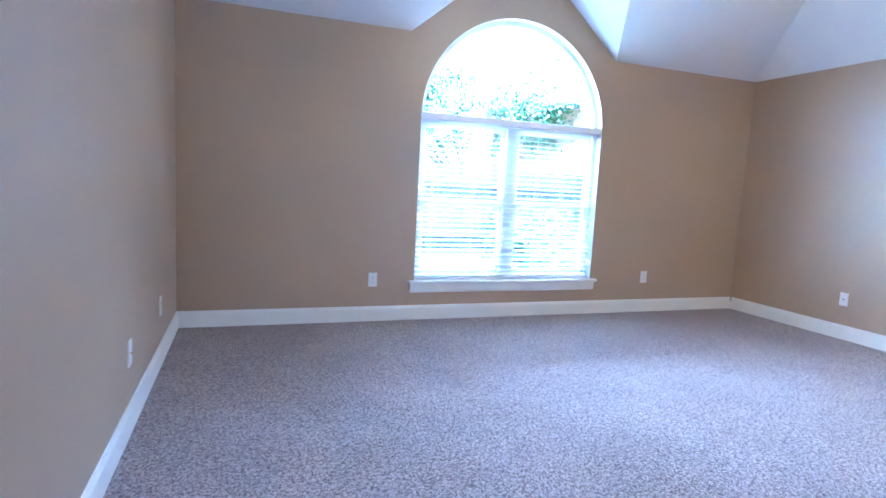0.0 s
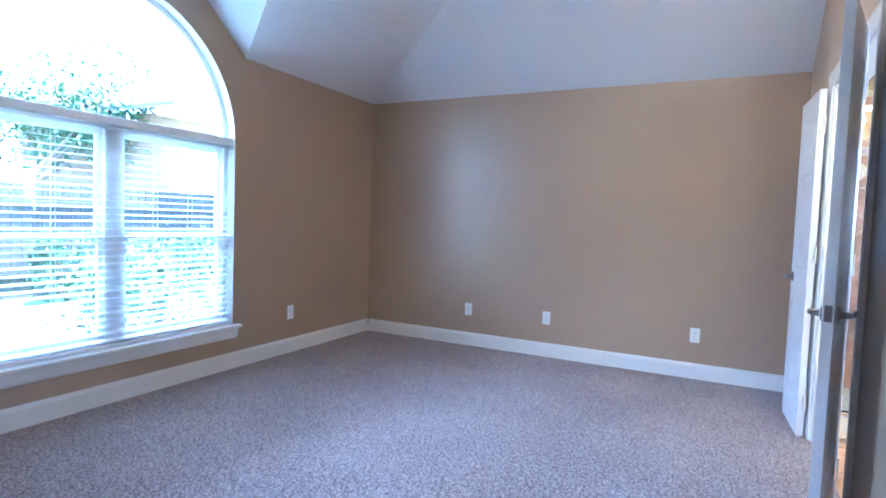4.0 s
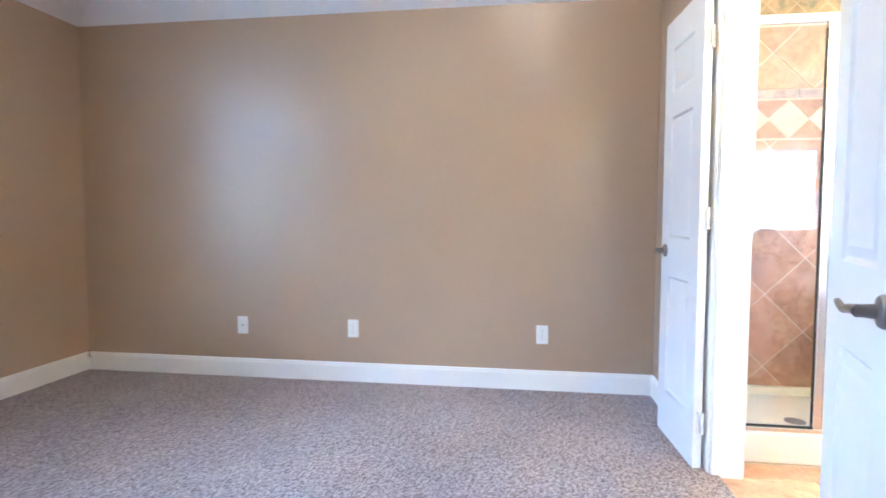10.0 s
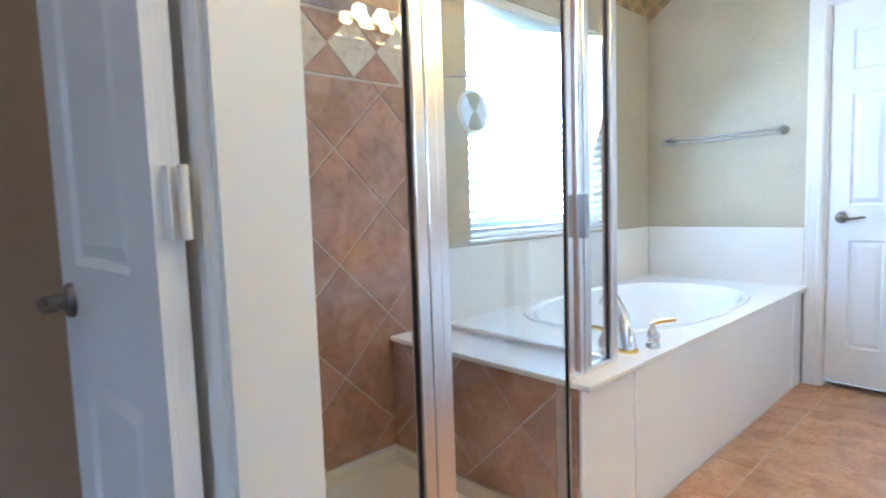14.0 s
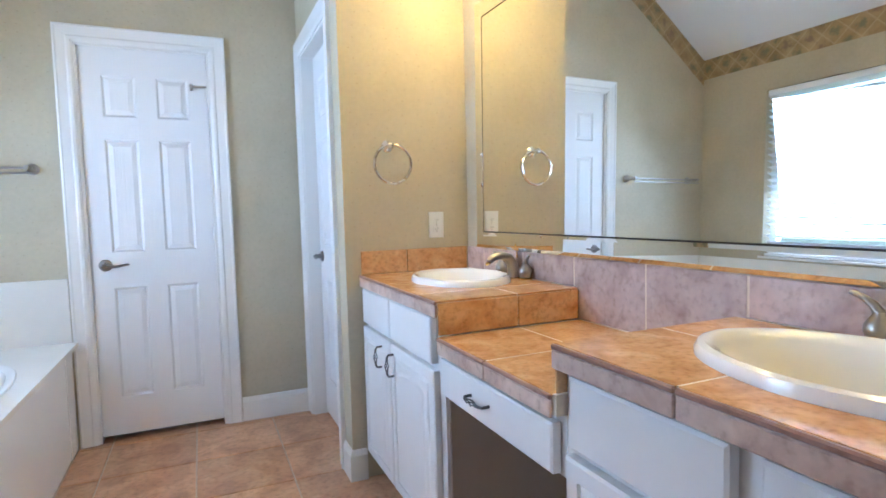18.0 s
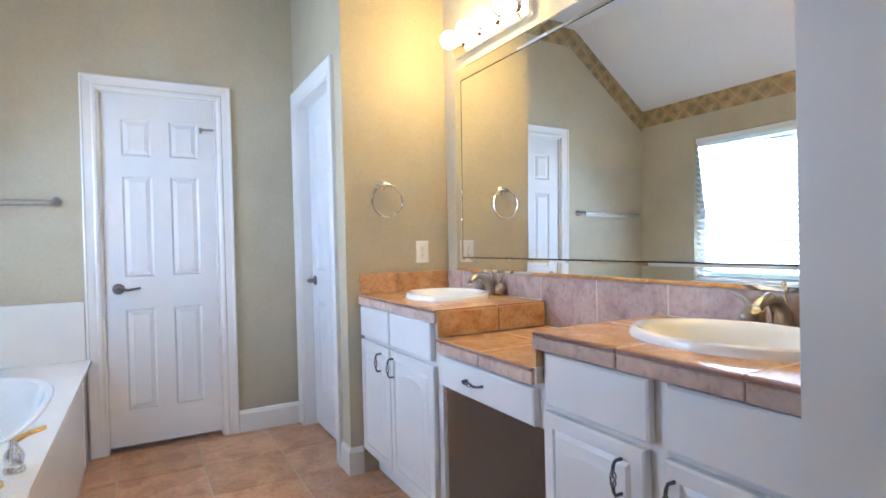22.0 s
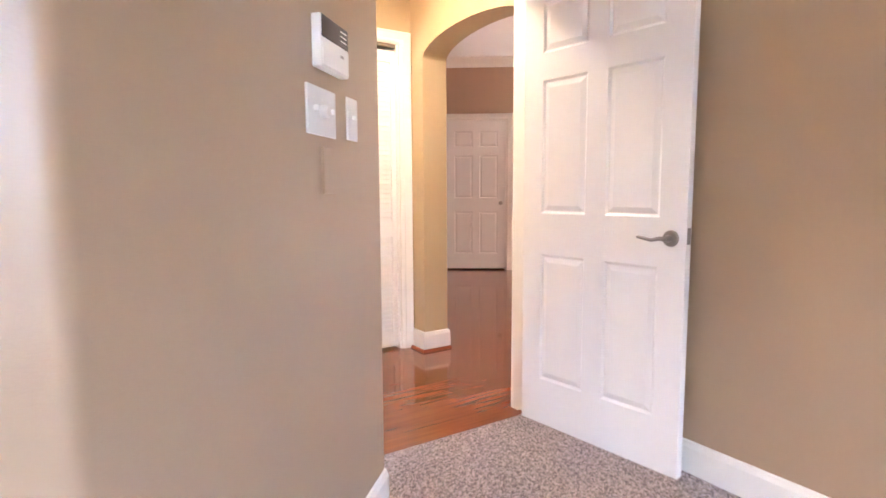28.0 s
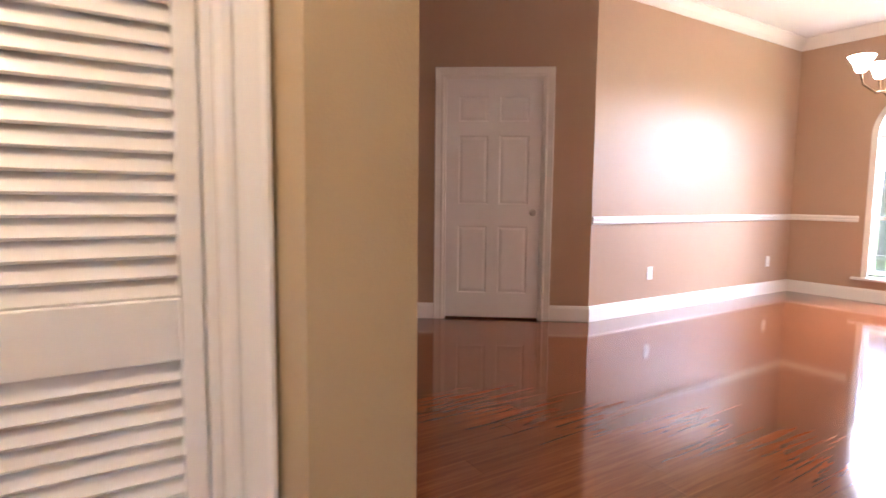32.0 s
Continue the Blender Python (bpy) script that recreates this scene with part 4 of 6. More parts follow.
# ---- ceiling fan and ceiling fittings ----
FX, FY = 1.72, 2.27
fan = thing("ceiling_fan", "dark walnut five-blade ceiling fan with lit frosted bowl", "ceiling fan", pose(FX, FY, 0))
part("canopy", lathe([(0, 3.0), (0.085, 3.0), (0.085, 2.985), (0.06, 2.95), (0.022, 2.935), (0.018, 2.90), (0, 2.90)], 28), BRONZE, fan, "", True)
part("motor", lathe([(0, 2.905), (0.05, 2.90), (0.115, 2.875), (0.135, 2.84), (0.135, 2.80), (0.115, 2.77), (0.07, 2.757), (0, 2.757)], 32), BRONZE, fan, "dark bronze motor housing", True)
part("collar", lathe([(0, 2.757), (0.066, 2.757), (0.066, 2.728), (0.05, 2.715), (0, 2.715)], 28), mat("antique_brass", (0.55, 0.38, 0.18), 0.3, 1.0), fan, "antique brass collar", True)
part("bowl", lathe([(0.05, 2.722), (0.13, 2.715), (0.148, 2.70), (0.150, 2.68), (0.135, 2.645), (0.10, 2.618), (0.05, 2.602), (0, 2.598)], 32), glowing("lit_frosted_bowl", (1.0, 0.74, 0.42), 1.9), fan, "lit frosted glass bowl", True)
part("finial", lathe([(0, 2.60), (0.014, 2.597), (0.014, 2.588), (0.006, 2.58), (0.009, 2.572), (0, 2.565)], 14), BRASS, fan, "brass finial", True)
for x in (-0.012, 0.012):
    c = part("pull_chain", tube([(x, 0.0, 2.60), (x * 1.1, 0, 2.31)], 0.0018, 5), BRASS, fan)
    o = put("pull", lathe([(0, 0), (0.005, 0.003), (0.006, 0.016), (0.003, 0.026), (0, 0.027)], 8, pose(x * 1.1, 0, 2.283)), BRONZE, True)
    o.parent = c
for k in range(5):
    a = 105 + 72 * k
    m = pose(0.012, 0, 2.74, 0, 0, a)
    bm = bmesh.new()
    top = [(0.20, -0.052), (0.57, -0.070), (0.642, -0.066), (0.657, -0.052), (0.657, 0.052), (0.642, 0.066), (0.57, 0.070), (0.20, 0.052)]
    vs = [bm.verts.new((x, y, -0.02 - 0.2 * y)) for x, y in top]
    f = bm.faces.new(vs)
    r = bmesh.ops.extrude_face_region(bm, geom=[f])
    bmesh.ops.translate(bm, vec=(0, 0, 0.007), verts=[g for g in r["geom"] if isinstance(g, bmesh.types.BMVert)])
    bmesh.ops.transform(bm, matrix=m, verts=bm.verts)
    bl = part("blade", bm, BLADE, fan)
    arm = tube([m @ Vector((0.09, 0, 0.02)), m @ Vector((0.15, 0, 0.0)), m @ Vector((0.22, 0.02, -0.026)), m @ Vector((0.27, 0.03, -0.03))], [0.014, 0.012, 0.02, 0.014], 8, flat=0.35)
    o = put("blade_arm", arm, BRONZE, True)
    o.parent = bl
can = thing("recessed_light", "lit recessed ceiling light with white trim ring", "ceiling light")
part("trim_ring", lathe([(0.065, 2.999), (0.095, 2.999), (0.092, 2.990), (0.068, 2.992), (0.062, 3.03)], 28, pose(2.915, 1.108, 0)), WHITE, can, "", True)
part("bulb", lathe([(0, 2.985), (0.045, 2.988), (0.062, 2.998), (0, 2.999)], 24, pose(2.915, 1.108, 0)), glowing("lit_flood_bulb", (1.0, 0.85, 0.62), 1.0), can, "glowing flood bulb", True)
det = thing("smoke_detector", "small white rectangular alarm sensor on the ceiling", "smoke detector")
part("base", box(2.985, 3.07, 2.01, 2.13, 2.986, 2.9995, 0.003, 2), WHITE, det)
part("cover", box(2.995, 3.06, 2.025, 2.115, 2.974, 2.987, 0.005, 2), WHITE, det)


# ---- vanity ----
ZC, ZM, YA, YM0, YM1 = 0.90, 0.795, YWG, -1.09, -0.50
YV1 = YB


def raised_front(x, y0, y1, z0, z1, arch_top=False, t=0.019):
    """A cabinet front facing +x with a routed edge and a raised field."""
    bm = box(x, x + t, y0, y1, z0, z1)
    f = max(bm.faces, key=lambda f: f.calc_center_median().x)
    bm.normal_update()
    bmesh.ops.inset_individual(bm, faces=[f], thickness=0.008, depth=0.0)
    bmesh.ops.translate(bm, vec=(0.004, 0, 0), verts=list(f.verts))
    if min(y1 - y0, z1 - z0) > 0.2:
        bmesh.ops.inset_individual(bm, faces=[f], thickness=0.046, depth=0.0)
        bmesh.ops.inset_individual(bm, faces=[f], thickness=0.005, depth=-0.006)
        bmesh.ops.inset_individual(bm, faces=[f], thickness=0.018, depth=0.006)
    return bm


def arched_field(x, y0, y1, z0, z1):
    """The raised centre of a cathedral door: a low arch on top."""
    c, h = (y0 + y1) / 2, (y1 - y0) / 2
    top = [(c + h * math.cos(math.pi * i / 12), z1 - 0.03 + 0.03 * math.sin(math.pi * i / 12)) for i in range(13)]
    bm = panel([(y0, z0), (y1, z0)] + top, [], (x, 0, 0), (0, 1, 0), (1, 0, 0), 0.004)
    f = max(bm.faces, key=lambda f: f.calc_center_median().x)
    bm.normal_update()
    bmesh.ops.inset_individual(bm, faces=[f], thickness=0.014, depth=0.004)
    return bm


def twisted_pull(parent, x, y, z, vertical=True, length=0.096):
    """A blackened bar pull with a twisted basket."""
    h = length / 2
    ax = Vector((0, 0, 1)) if vertical else Vector((0, 1, 0))
    o = Vector((x, y, z))
    up = Vector((1, 0, 0))
    body = tube([o - ax * h, o - ax * h + up * 0.022, o - ax * h * 0.75 + up * 0.028, o - ax * h * 0.55 + up * 0.029], [0.0045, 0.0038, 0.004, 0.0045], 8)
    tube([o + ax * h, o + ax * h + up * 0.022, o + ax * h * 0.75 + up * 0.028, o + ax * h * 0.55 + up * 0.029], [0.0045, 0.0038, 0.004, 0.0045], 8, body)
    side = ax.cross(up)
    for k in range(4):
        pts = []
        for i in range(9):
            s = i / 8
            a = k * math.pi / 2 + s * math.pi * 1.1
            r = 0.0065 * math.sin(math.pi * s) + 0.001
            pts.append(o + up * 0.029 + ax * h * 0.6 * (2 * s - 1) + (side * math.cos(a) + up * math.sin(a)) * r)
        tube(pts, 0.0015, 5, body)
    return part("handle", body, IRON, parent, "blackened twisted bar pull", True)


def cabinet(name, label, y0, y1, doors, drawers, ztop, zdoor, pulls):
    c = thing(name, label, "vanity cabinet", group="vanity cabinets")
    part("body", box(XM + 0.004, XF - 0.002, y0, y1, 0.10, ztop), CABM, c)
    part("toe_kick", box(XM + 0.004, XF - 0.06, y0, y1, 0.0, 0.10), CABM, c)
    n = len(drawers)
    for a, b in drawers:
        part("drawer_front", raised_front(XF, a, b, zdoor + 0.012, ztop - 0.012), CABM, c)
    for (a, b), p in zip(doors, pulls):
        d = part("door", raised_front(XF, a, b, 0.125, zdoor - 0.006), CABM, c)
        o = put("field", arched_field(XF + 0.0185, a + 0.078, b - 0.078, 0.21, zdoor - 0.075), CABM)
        o.parent = d
        twisted_pull(d, XF + 0.021, p, 0.605, True, 0.08)
    return c


cabinet("vanity_cabinet", "white painted vanity cabinet with arched panel doors under the far sink", YA + 0.003, YM0 - 0.004, [(-1.905, -1.552), (-1.540, -1.130)], [(-1.905, -1.552), (-1.540, -1.145)], ZC - 0.045, 0.685, [-1.645, -1.505])
cabinet("vanity_cabinet", "white painted vanity cabinet with arched panel doors beside the doorway", YM1 + 0.004, YV1 - 0.003, [(-0.475, -0.130), (-0.078, 0.230)], [(-0.462, -0.117), (-0.070, 0.230)], ZC - 0.045, 0.69, [-0.195, -0.052])
kd = thing("kneehole_unit", "white shallow drawer unit over the open knee space", "vanity cabinet", group="vanity cabinets")
part("box", box(XM + 0.01, XF - 0.002, YM0 - 0.002, YM1 + 0.002, 0.620, ZM - 0.046), CABM, kd)
part("drawer_front", raised_front(XF, YM0 + 0.012, YM1 - 0.018, 0.626, 0.732), CABM, kd)
twisted_pull(kd, XF + 0.021, -0.826, 0.683, False)
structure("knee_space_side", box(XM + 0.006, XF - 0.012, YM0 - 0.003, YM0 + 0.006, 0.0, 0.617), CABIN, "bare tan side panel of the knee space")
structure("knee_space_back", box(XM + 0.001, XM + 0.006, YM0 + 0.006, YM1, 0.0, 0.617), PAPER, "wallpapered wall in the knee space")

# tiled counter: each tile a piece
top = thing("vanity_counter", "terracotta tiled vanity counter in two heights", "counter")
part("grout_bed", box(XM + 0.002, XF + 0.022, YA + 0.001, YM0, ZC - 0.044, ZC - 0.0007), CGROUT, top)
part("grout_bed", box(XM + 0.002, XF + 0.022, YM0 + 0.001, YM1 - 0.001, ZM - 0.044, ZM - 0.0007), CGROUT, top)
part("grout_bed", box(XM + 0.002, XF + 0.022, YM1, YV1 - 0.001, ZC - 0.044, ZC - 0.0007), CGROUT, top)


def tile_box(parent, m, x0, x1, y0, y1, z0, z1, name="tile", bevel=0.0025):
    o = put(name, box(x0, x1, y0, y1, z0, z1, bevel), m)
    o.parent = parent
    return o


SINKS = [((2.025, -1.505), 0.240, 0.176), ((2.028, -0.105), 0.264, 0.182)]


def clip(poly, x0, x1, y0, y1):
    """A convex polygon cut to a rectangle."""
    for ax, lim, sign in ((0, x0, 1), (0, x1, -1), (1, y0, 1), (1, y1, -1)):
        out = []
        for i in range(len(poly)):
            a, b = poly[i - 1], poly[i]
            da, db = (a[ax] - lim) * sign, (b[ax] - lim) * sign
            if (da >= 0) != (db >= 0):
                k = da / (da - db)
                out.append((a[0] + k * (b[0] - a[0]), a[1] + k * (b[1] - a[1])))
            if db >= 0:
                out.append(b)
        poly = out
        if len(poly) < 3:
            return []
    return poly


def slab(parent, m, poly, place, thick, name="tile"):
    """A flat piece: poly in the plane, place(u, v, w) gives the world point."""
    area2 = sum(poly[i - 1][0] * poly[i][1] - poly[i][0] * poly[i - 1][1] for i in range(len(poly)))
    if abs(area2) < 0.0012:
        return None
    c = (sum(p[0] for p in poly) / len(poly), sum(p[1] for p in poly) / len(poly))
    bm = bmesh.new()
    inner = [(p[0] + (c[0] - p[0]) * 0.012, p[1] + (c[1] - p[1]) * 0.012) for p in poly]
    a = [bm.verts.new(place(u, v, 0)) for u, v in poly]
    b = [bm.verts.new(place(u, v, thick - 0.0015)) for u, v in poly]
    d = [bm.verts.new(place(u, v, thick)) for u, v in inner]
    n = len(poly)
    bm.faces.new(d)
    for i in range(n):
        j = (i + 1) % n
        bm.faces.new((a[i], a[j], b[j], b[i]))
        bm.faces.new((b[i], b[j], d[j], d[i]))
    o = put(name, bm, m)
    o.parent = parent
    return o


def counter_tiles(y0, y1, zt, ystart, pitch=0.308):
    ys = [y0 + 0.002]
    y = ystart
    while y < y1 - 0.03:
        if y > y0 + 0.03:
            ys.append(y)
        y += pitch
    ys.append(y1 - 0.002)
    for a, b in zip(ys, ys[1:]):
        for xa, xb in ((XM + 0.012, XM + 0.245), (XM + 0.245, XF + 0.027)):
            tile_box(top, COUNTT, xa + 0.0028, xb - 0.0028, a + 0.0028, b - 0.0028, zt - 0.006, zt, bevel=0.0008)
        tile_box(top, EDGET, XF + 0.023, XF + 0.031, a + 0.0015, b - 0.0015, zt - 0.050, zt - 0.013, "edge_tile")
        tile_box(top, NOSE, XF + 0.0225, XF + 0.033, a + 0.001, b - 0.001, zt - 0.012, zt - 0.001, "nosing", 0.003)


EDGET = stone_tile("beige_edge_tile", (0.44, 0.30, 0.24), (0.58, 0.43, 0.35), (0.68, 0.55, 0.46), 0.3, scale=9)
NOSE = stone_tile("brown_nosing_tile", (0.22, 0.12, 0.09), (0.30, 0.17, 0.13), (0.36, 0.22, 0.17), 0.3)
counter_tiles(YA, YM0 + 0.008, ZC, YA + 0.36)
counter_tiles(YM0 + 0.008, YM1 - 0.008, ZM, YM0 + 0.30)
counter_tiles(YM1 - 0.008, YV1, ZC, YM1 + 0.30)
# risers of the steps
for ya, yb2 in ((YM0 + 0.001, YM0 + 0.008), (YM1 - 0.008, YM1 - 0.001)):
    for xa, xb in ((XM + 0.012, XM + 0.245), (XM + 0.245, XF + 0.022)):
        tile_box(top, COUNTT, xa + 0.001, xb - 0.001, ya, yb2, ZM + 0.002, ZC - 0.007, "riser_tile")
# back and side splash
splash = thing("backsplash", "mauve and terracotta tile splash behind the vanity", "backsplash")
ys = [YA + 0.01, -1.743, -1.425, YM0 - 0.02, -0.788, YM1 + 0.026, -0.158, 0.16, YV1 - 0.002]
for a, b in zip(ys, ys[1:]):
    low = ZM if (a + b) / 2 > YM0 and (a + b) / 2 < YM1 else ZC
    tile_box(splash, SPLASHT, XM + 0.002, XM + 0.011, a + 0.0022, b - 0.0022, low + 0.001, 1.0)
part("grout_bed", box(XM + 0.001, XM + 0.0095, YM1, YV1 - 0.003, ZC + 0.001, 0.999), CGROUT, splash)
part("grout_bed", box(XM + 0.001, XM + 0.0095, YM0, YM1 - 0.0005, ZM + 0.001, 0.999), CGROUT, splash)
part("grout_bed", box(XM + 0.001, XM + 0.0095, YA + 0.011, YM0 - 0.0005, ZC + 0.001, 0.999), CGROUT, splash)
for a, b in ((XM + 0.012, 2.09), (2.09, XF + 0.022)):
    tile_box(splash, COUNTT, a + 0.0015, b - 0.0015, YA + 0.001, YA + 0.010, ZC + 0.001, 1.0)


def sink(at, ry, rx, label):
    """An oval self-rimming basin with a softly scalloped rim."""
    d = thing("sink", label, "sink", pose(at[0], at[1], ZC), "vanity sinks")
    prof = [(1.0, 0.0), (1.0, 0.010), (0.975, 0.020), (0.93, 0.024), (0.87, 0.020), (0.82, 0.006), (0.76, -0.028), (0.64, -0.026 - 0.003), (0.50, -0.0295), (0.20, -0.030), (0.0, -0.0302)]
    depth = [0, 0, 0, 0, 0, 0, 0.0, -0.045, -0.085, -0.105, -0.108]
    bm = bmesh.new()
    seg, rings = 56, []
    for (r, z), dz in zip(prof, depth):
        ring_ = []
        for i in range(seg):
            a = 2 * math.pi * i / seg
            k = r * (1 + 0.018 * abs(math.cos(a * 2)) ** 8 * (1 if r > 0.8 else 0))
            ring_.append(bm.verts.new((k * rx * math.cos(a), k * ry * math.sin(a), z + (dz if r < 0.8 else 0))))
        rings.append(ring_)
    for r0, r1 in zip(rings, rings[1:]):
        for i in range(seg):
            j = (i + 1) % seg
            bm.faces.new((r0[i], r0[j], r1[j], r1[i]))
    bmesh.ops.remove_doubles(bm, verts=bm.verts, dist=0.0002)
    part("basin", bm, PORC, d, "", True)
    part("drain", lathe([(0, -0.137), (0.022, -0.137), (0.024, -0.1385), (0.024, -0.142)], 18), CHROME, d, "", True)
    return d


def faucet(at, label):
    d = thing("faucet", label, "faucet", pose(at[0], at[1], ZC + 0.001) @ Matrix.Scale(0.88, 4), "vanity faucets")
    sp = part("spout", lathe([(0, 0), (0.027, 0), (0.027, 0.006), (0.024, 0.012), (0.022, 0.03), (0.019, 0.05), (0, 0.052)], 20), NICKEL, d, "brushed nickel arched spout", True)
    o = put("neck", tube([(-0.004, 0, 0.02), (0.002, 0, 0.055), (0.024, 0, 0.088), (0.062, 0, 0.100), (0.100, 0, 0.092), (0.120, 0, 0.074)], [0.027, 0.025, 0.022, 0.019, 0.017, 0.015], 14, flat=1.0), NICKEL, True)
    o.parent = sp
    o = put("tip_ring", lathe([(0, 0), (0.0135, 0), (0.0135, 0.006), (0, 0.006)], 14, pose(0.122, 0, 0.066, 0, 35, 0)), BRASS, True)
    o.parent = sp
    part("lift_knob", lathe([(0, 0.085), (0.003, 0.085), (0.003, 0.125), (0.009, 0.132), (0.009, 0.142), (0.004, 0.15), (0, 0.15)], 12, pose(-0.022, 0, 0)), BRASS, d, "brass lift knob", True)
    for s in (-1, 1):
        h = part("handle", lathe([(0, 0), (0.026, 0), (0.026, 0.006), (0.021, 0.012), (0.029, 0.028), (0.028, 0.042), (0.020, 0.054), (0.014, 0.062), (0.012, 0.070), (0, 0.074)], 20, pose(0, s * 0.10, 0)), NICKEL, d, "brushed nickel handle with brass collar", True)
        o = put("lever", tube([(0, s * 0.10, 0.062), (0.002, s * 0.112, 0.082), (0.006, s * 0.128, 0.096)], [0.012, 0.009, 0.007], 10), NICKEL, True)
        o.parent = h
        o = put("grip", tube([(0.006, s * 0.128, 0.096), (0.009, s * 0.141, 0.102), (0.011, s * 0.153, 0.106)], [0.0062, 0.0062, 0.0048], 10), NICKEL, True)
        o.parent = h
        o = put("collar", lathe([(0.0265, 0.0), (0.029, 0.002), (0.029, 0.006), (0.0265, 0.008)], 20, pose(0, s * 0.10, 0)), BRASS, True)
        o.parent = h
    return d


cutter = bmesh.new()
for (c, ry, rx) in SINKS:
    lathe([(1, -0.25), (1, 0.1)], 40, Matrix.Translation((c[0], c[1], ZC)) @ Matrix.Diagonal((rx * 0.9, ry * 0.9, 1, 1)), cutter)
cutter = put("cutter", cutter, DARK)
cut = [o for o in list(bpy.data.objects) if o.parent and (o.parent is top or o.name.split(".")[0] == "body" and o.parent.name.startswith("vanity_cabinet"))]
for o in cut:
    ys_ = [v.co.y for v in o.data.vertices]
    if not any(min(ys_) < c[1] + ry and max(ys_) > c[1] - ry for c, ry, rx in SINKS) or o.name.startswith(("edge", "riser")):
        continue
    md = o.modifiers.new("cut", "BOOLEAN")
    md.operation, md.solver, md.object = "DIFFERENCE", "EXACT", cutter
    dg = bpy.context.evaluated_depsgraph_get()
    cm = bpy.data.meshes.new_from_object(o.evaluated_get(dg))
    o.modifiers.clear()
    o.data = cm
bpy.data.objects.remove(cutter)
for (c, ry, rx), dy in zip(SINKS, (0.05, 0.0)):
    sink(c, ry, rx, "white oval self-rimming sink set in the tile counter")
    faucet((1.818, c[1] + dy), "brushed nickel widespread faucet with brass accents")

# mirror with a bevelled border strip
MY0, MY1, MZ0, MZ1, MB = -1.792, 0.20, 1.003, 2.048, 0.067
mi = thing("vanity_mirror", "wide silver wall mirror hung over the tiled vanity", "mirror")
part("main_glass", box(XM + 0.003, XM + 0.008, MY0 + MB + 0.002, MY1 - MB - 0.002, MZ0 + MB + 0.002, MZ1 - MB - 0.002, 0.0015), MIRROR, mi)
part("bevel_strip", sweep([(XM + 0.003, MY0, MZ0), (XM + 0.003, MY0, MZ1), (XM + 0.003, MY1, MZ1), (XM + 0.003, MY1, MZ0)][::-1], [(0, 0), (0, 0.004), (0.012, 0.009), (MB - 0.012, 0.0085), (MB, 0.004), (MB, 0)], (1, 0, 0), True), MIRROR, mi, "bevelled mirror border strip")
# black strip drawn for the shadow line where the border meets the glass
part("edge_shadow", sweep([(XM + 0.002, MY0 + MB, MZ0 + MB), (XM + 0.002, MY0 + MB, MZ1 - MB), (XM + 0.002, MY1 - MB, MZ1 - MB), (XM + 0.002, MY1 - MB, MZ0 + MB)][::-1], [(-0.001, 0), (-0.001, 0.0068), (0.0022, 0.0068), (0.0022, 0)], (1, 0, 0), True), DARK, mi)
# the mirror's foot stands out on the tile splash
pivot = Matrix.Translation((XM + 0.003, MY1, MZ1))
mi.matrix_world = pivot @ Matrix.Rotation(-0.012, 4, "Y") @ pivot.inverted()

# vanity light bars
LITG = glowing("lit_globe_bulb", (1.0, 0.66, 0.20), 7.6)
for y0, y1 in ((-1.752, -1.118), (-0.47, 0.164)):
    bar = thing("vanity_light", "chrome bar light with four lit round bulbs", "wall light", group="vanity light bars")
    part("backplate", box(XM + 0.001, XM + 0.032, y0, y1, 2.095, 2.215, 0.006, 2), CHROME, bar, "polished chrome backplate")
    for i in range(4):
        y = y0 + 0.085 + i * (y1 - y0 - 0.17) / 3
        s = part("socket", lathe([(0, 0), (0.022, 0), (0.022, 0.014), (0.016, 0.018), (0, 0.018)], 16, pose(XM + 0.031, y, 2.158, 0, 90, 0)), CHROME, bar, "", True)
        o = put("bulb", lathe([(0.014, 0), (0.022, 0.014), (0.038, 0.034), (0.044, 0.056), (0.040, 0.080), (0.024, 0.096), (0, 0.100)], 20, pose(XM + 0.045, y, 2.158, 0, 90, 0)), LITG, True)
        o.parent = s

# wing wall fittings
tr = thing("towel_ring", "polished nickel towel ring on the wing wall", "towel ring")
part("post", lathe([(0, 0), (0.026, 0), (0.026, 0.005), (0.018, 0.012), (0.009, 0.018), (0.009, 0.045), (0.014, 0.05), (0.014, 0.062), (0, 0.066)], 20, pose(2.165, YWG, 1.45, -90)), CHROME, tr, "", True)
rp = [(2.158 + 0.082 * math.sin(a), YWG + 0.054, 1.370 + 0.082 * math.cos(a)) for a in (2 * math.pi * i / 40 for i in range(41))]
part("ring", tube(rp, 0.0068, 8), CHROME, tr, "", True)
plate("wall_outlet", "white duplex outlet above the tile splash", "outlet", pose(1.942, YWG, 1.104, 0, 0, 0))

tb = thing("towel_bar", "brushed nickel double towel bar on the far bath wall", "towel bar")
for x in (3.655, 4.285):
    part("post", lathe([(0, 0), (0.028, 0), (0.028, 0.006), (0.016, 0.014), (0.012, 0.02), (0.012, 0.11), (0, 0.112)], 18, pose(x, YWC, 1.42, -90)), NICKEL, tb, "", True)
for yy, zz in ((0.062, 1.422), (0.105, 1.395)):
    part("bar", tube([(3.64, YWC + yy, zz), (4.30, YWC + yy, zz)], 0.0055, 10), NICKEL, tb, "", True)

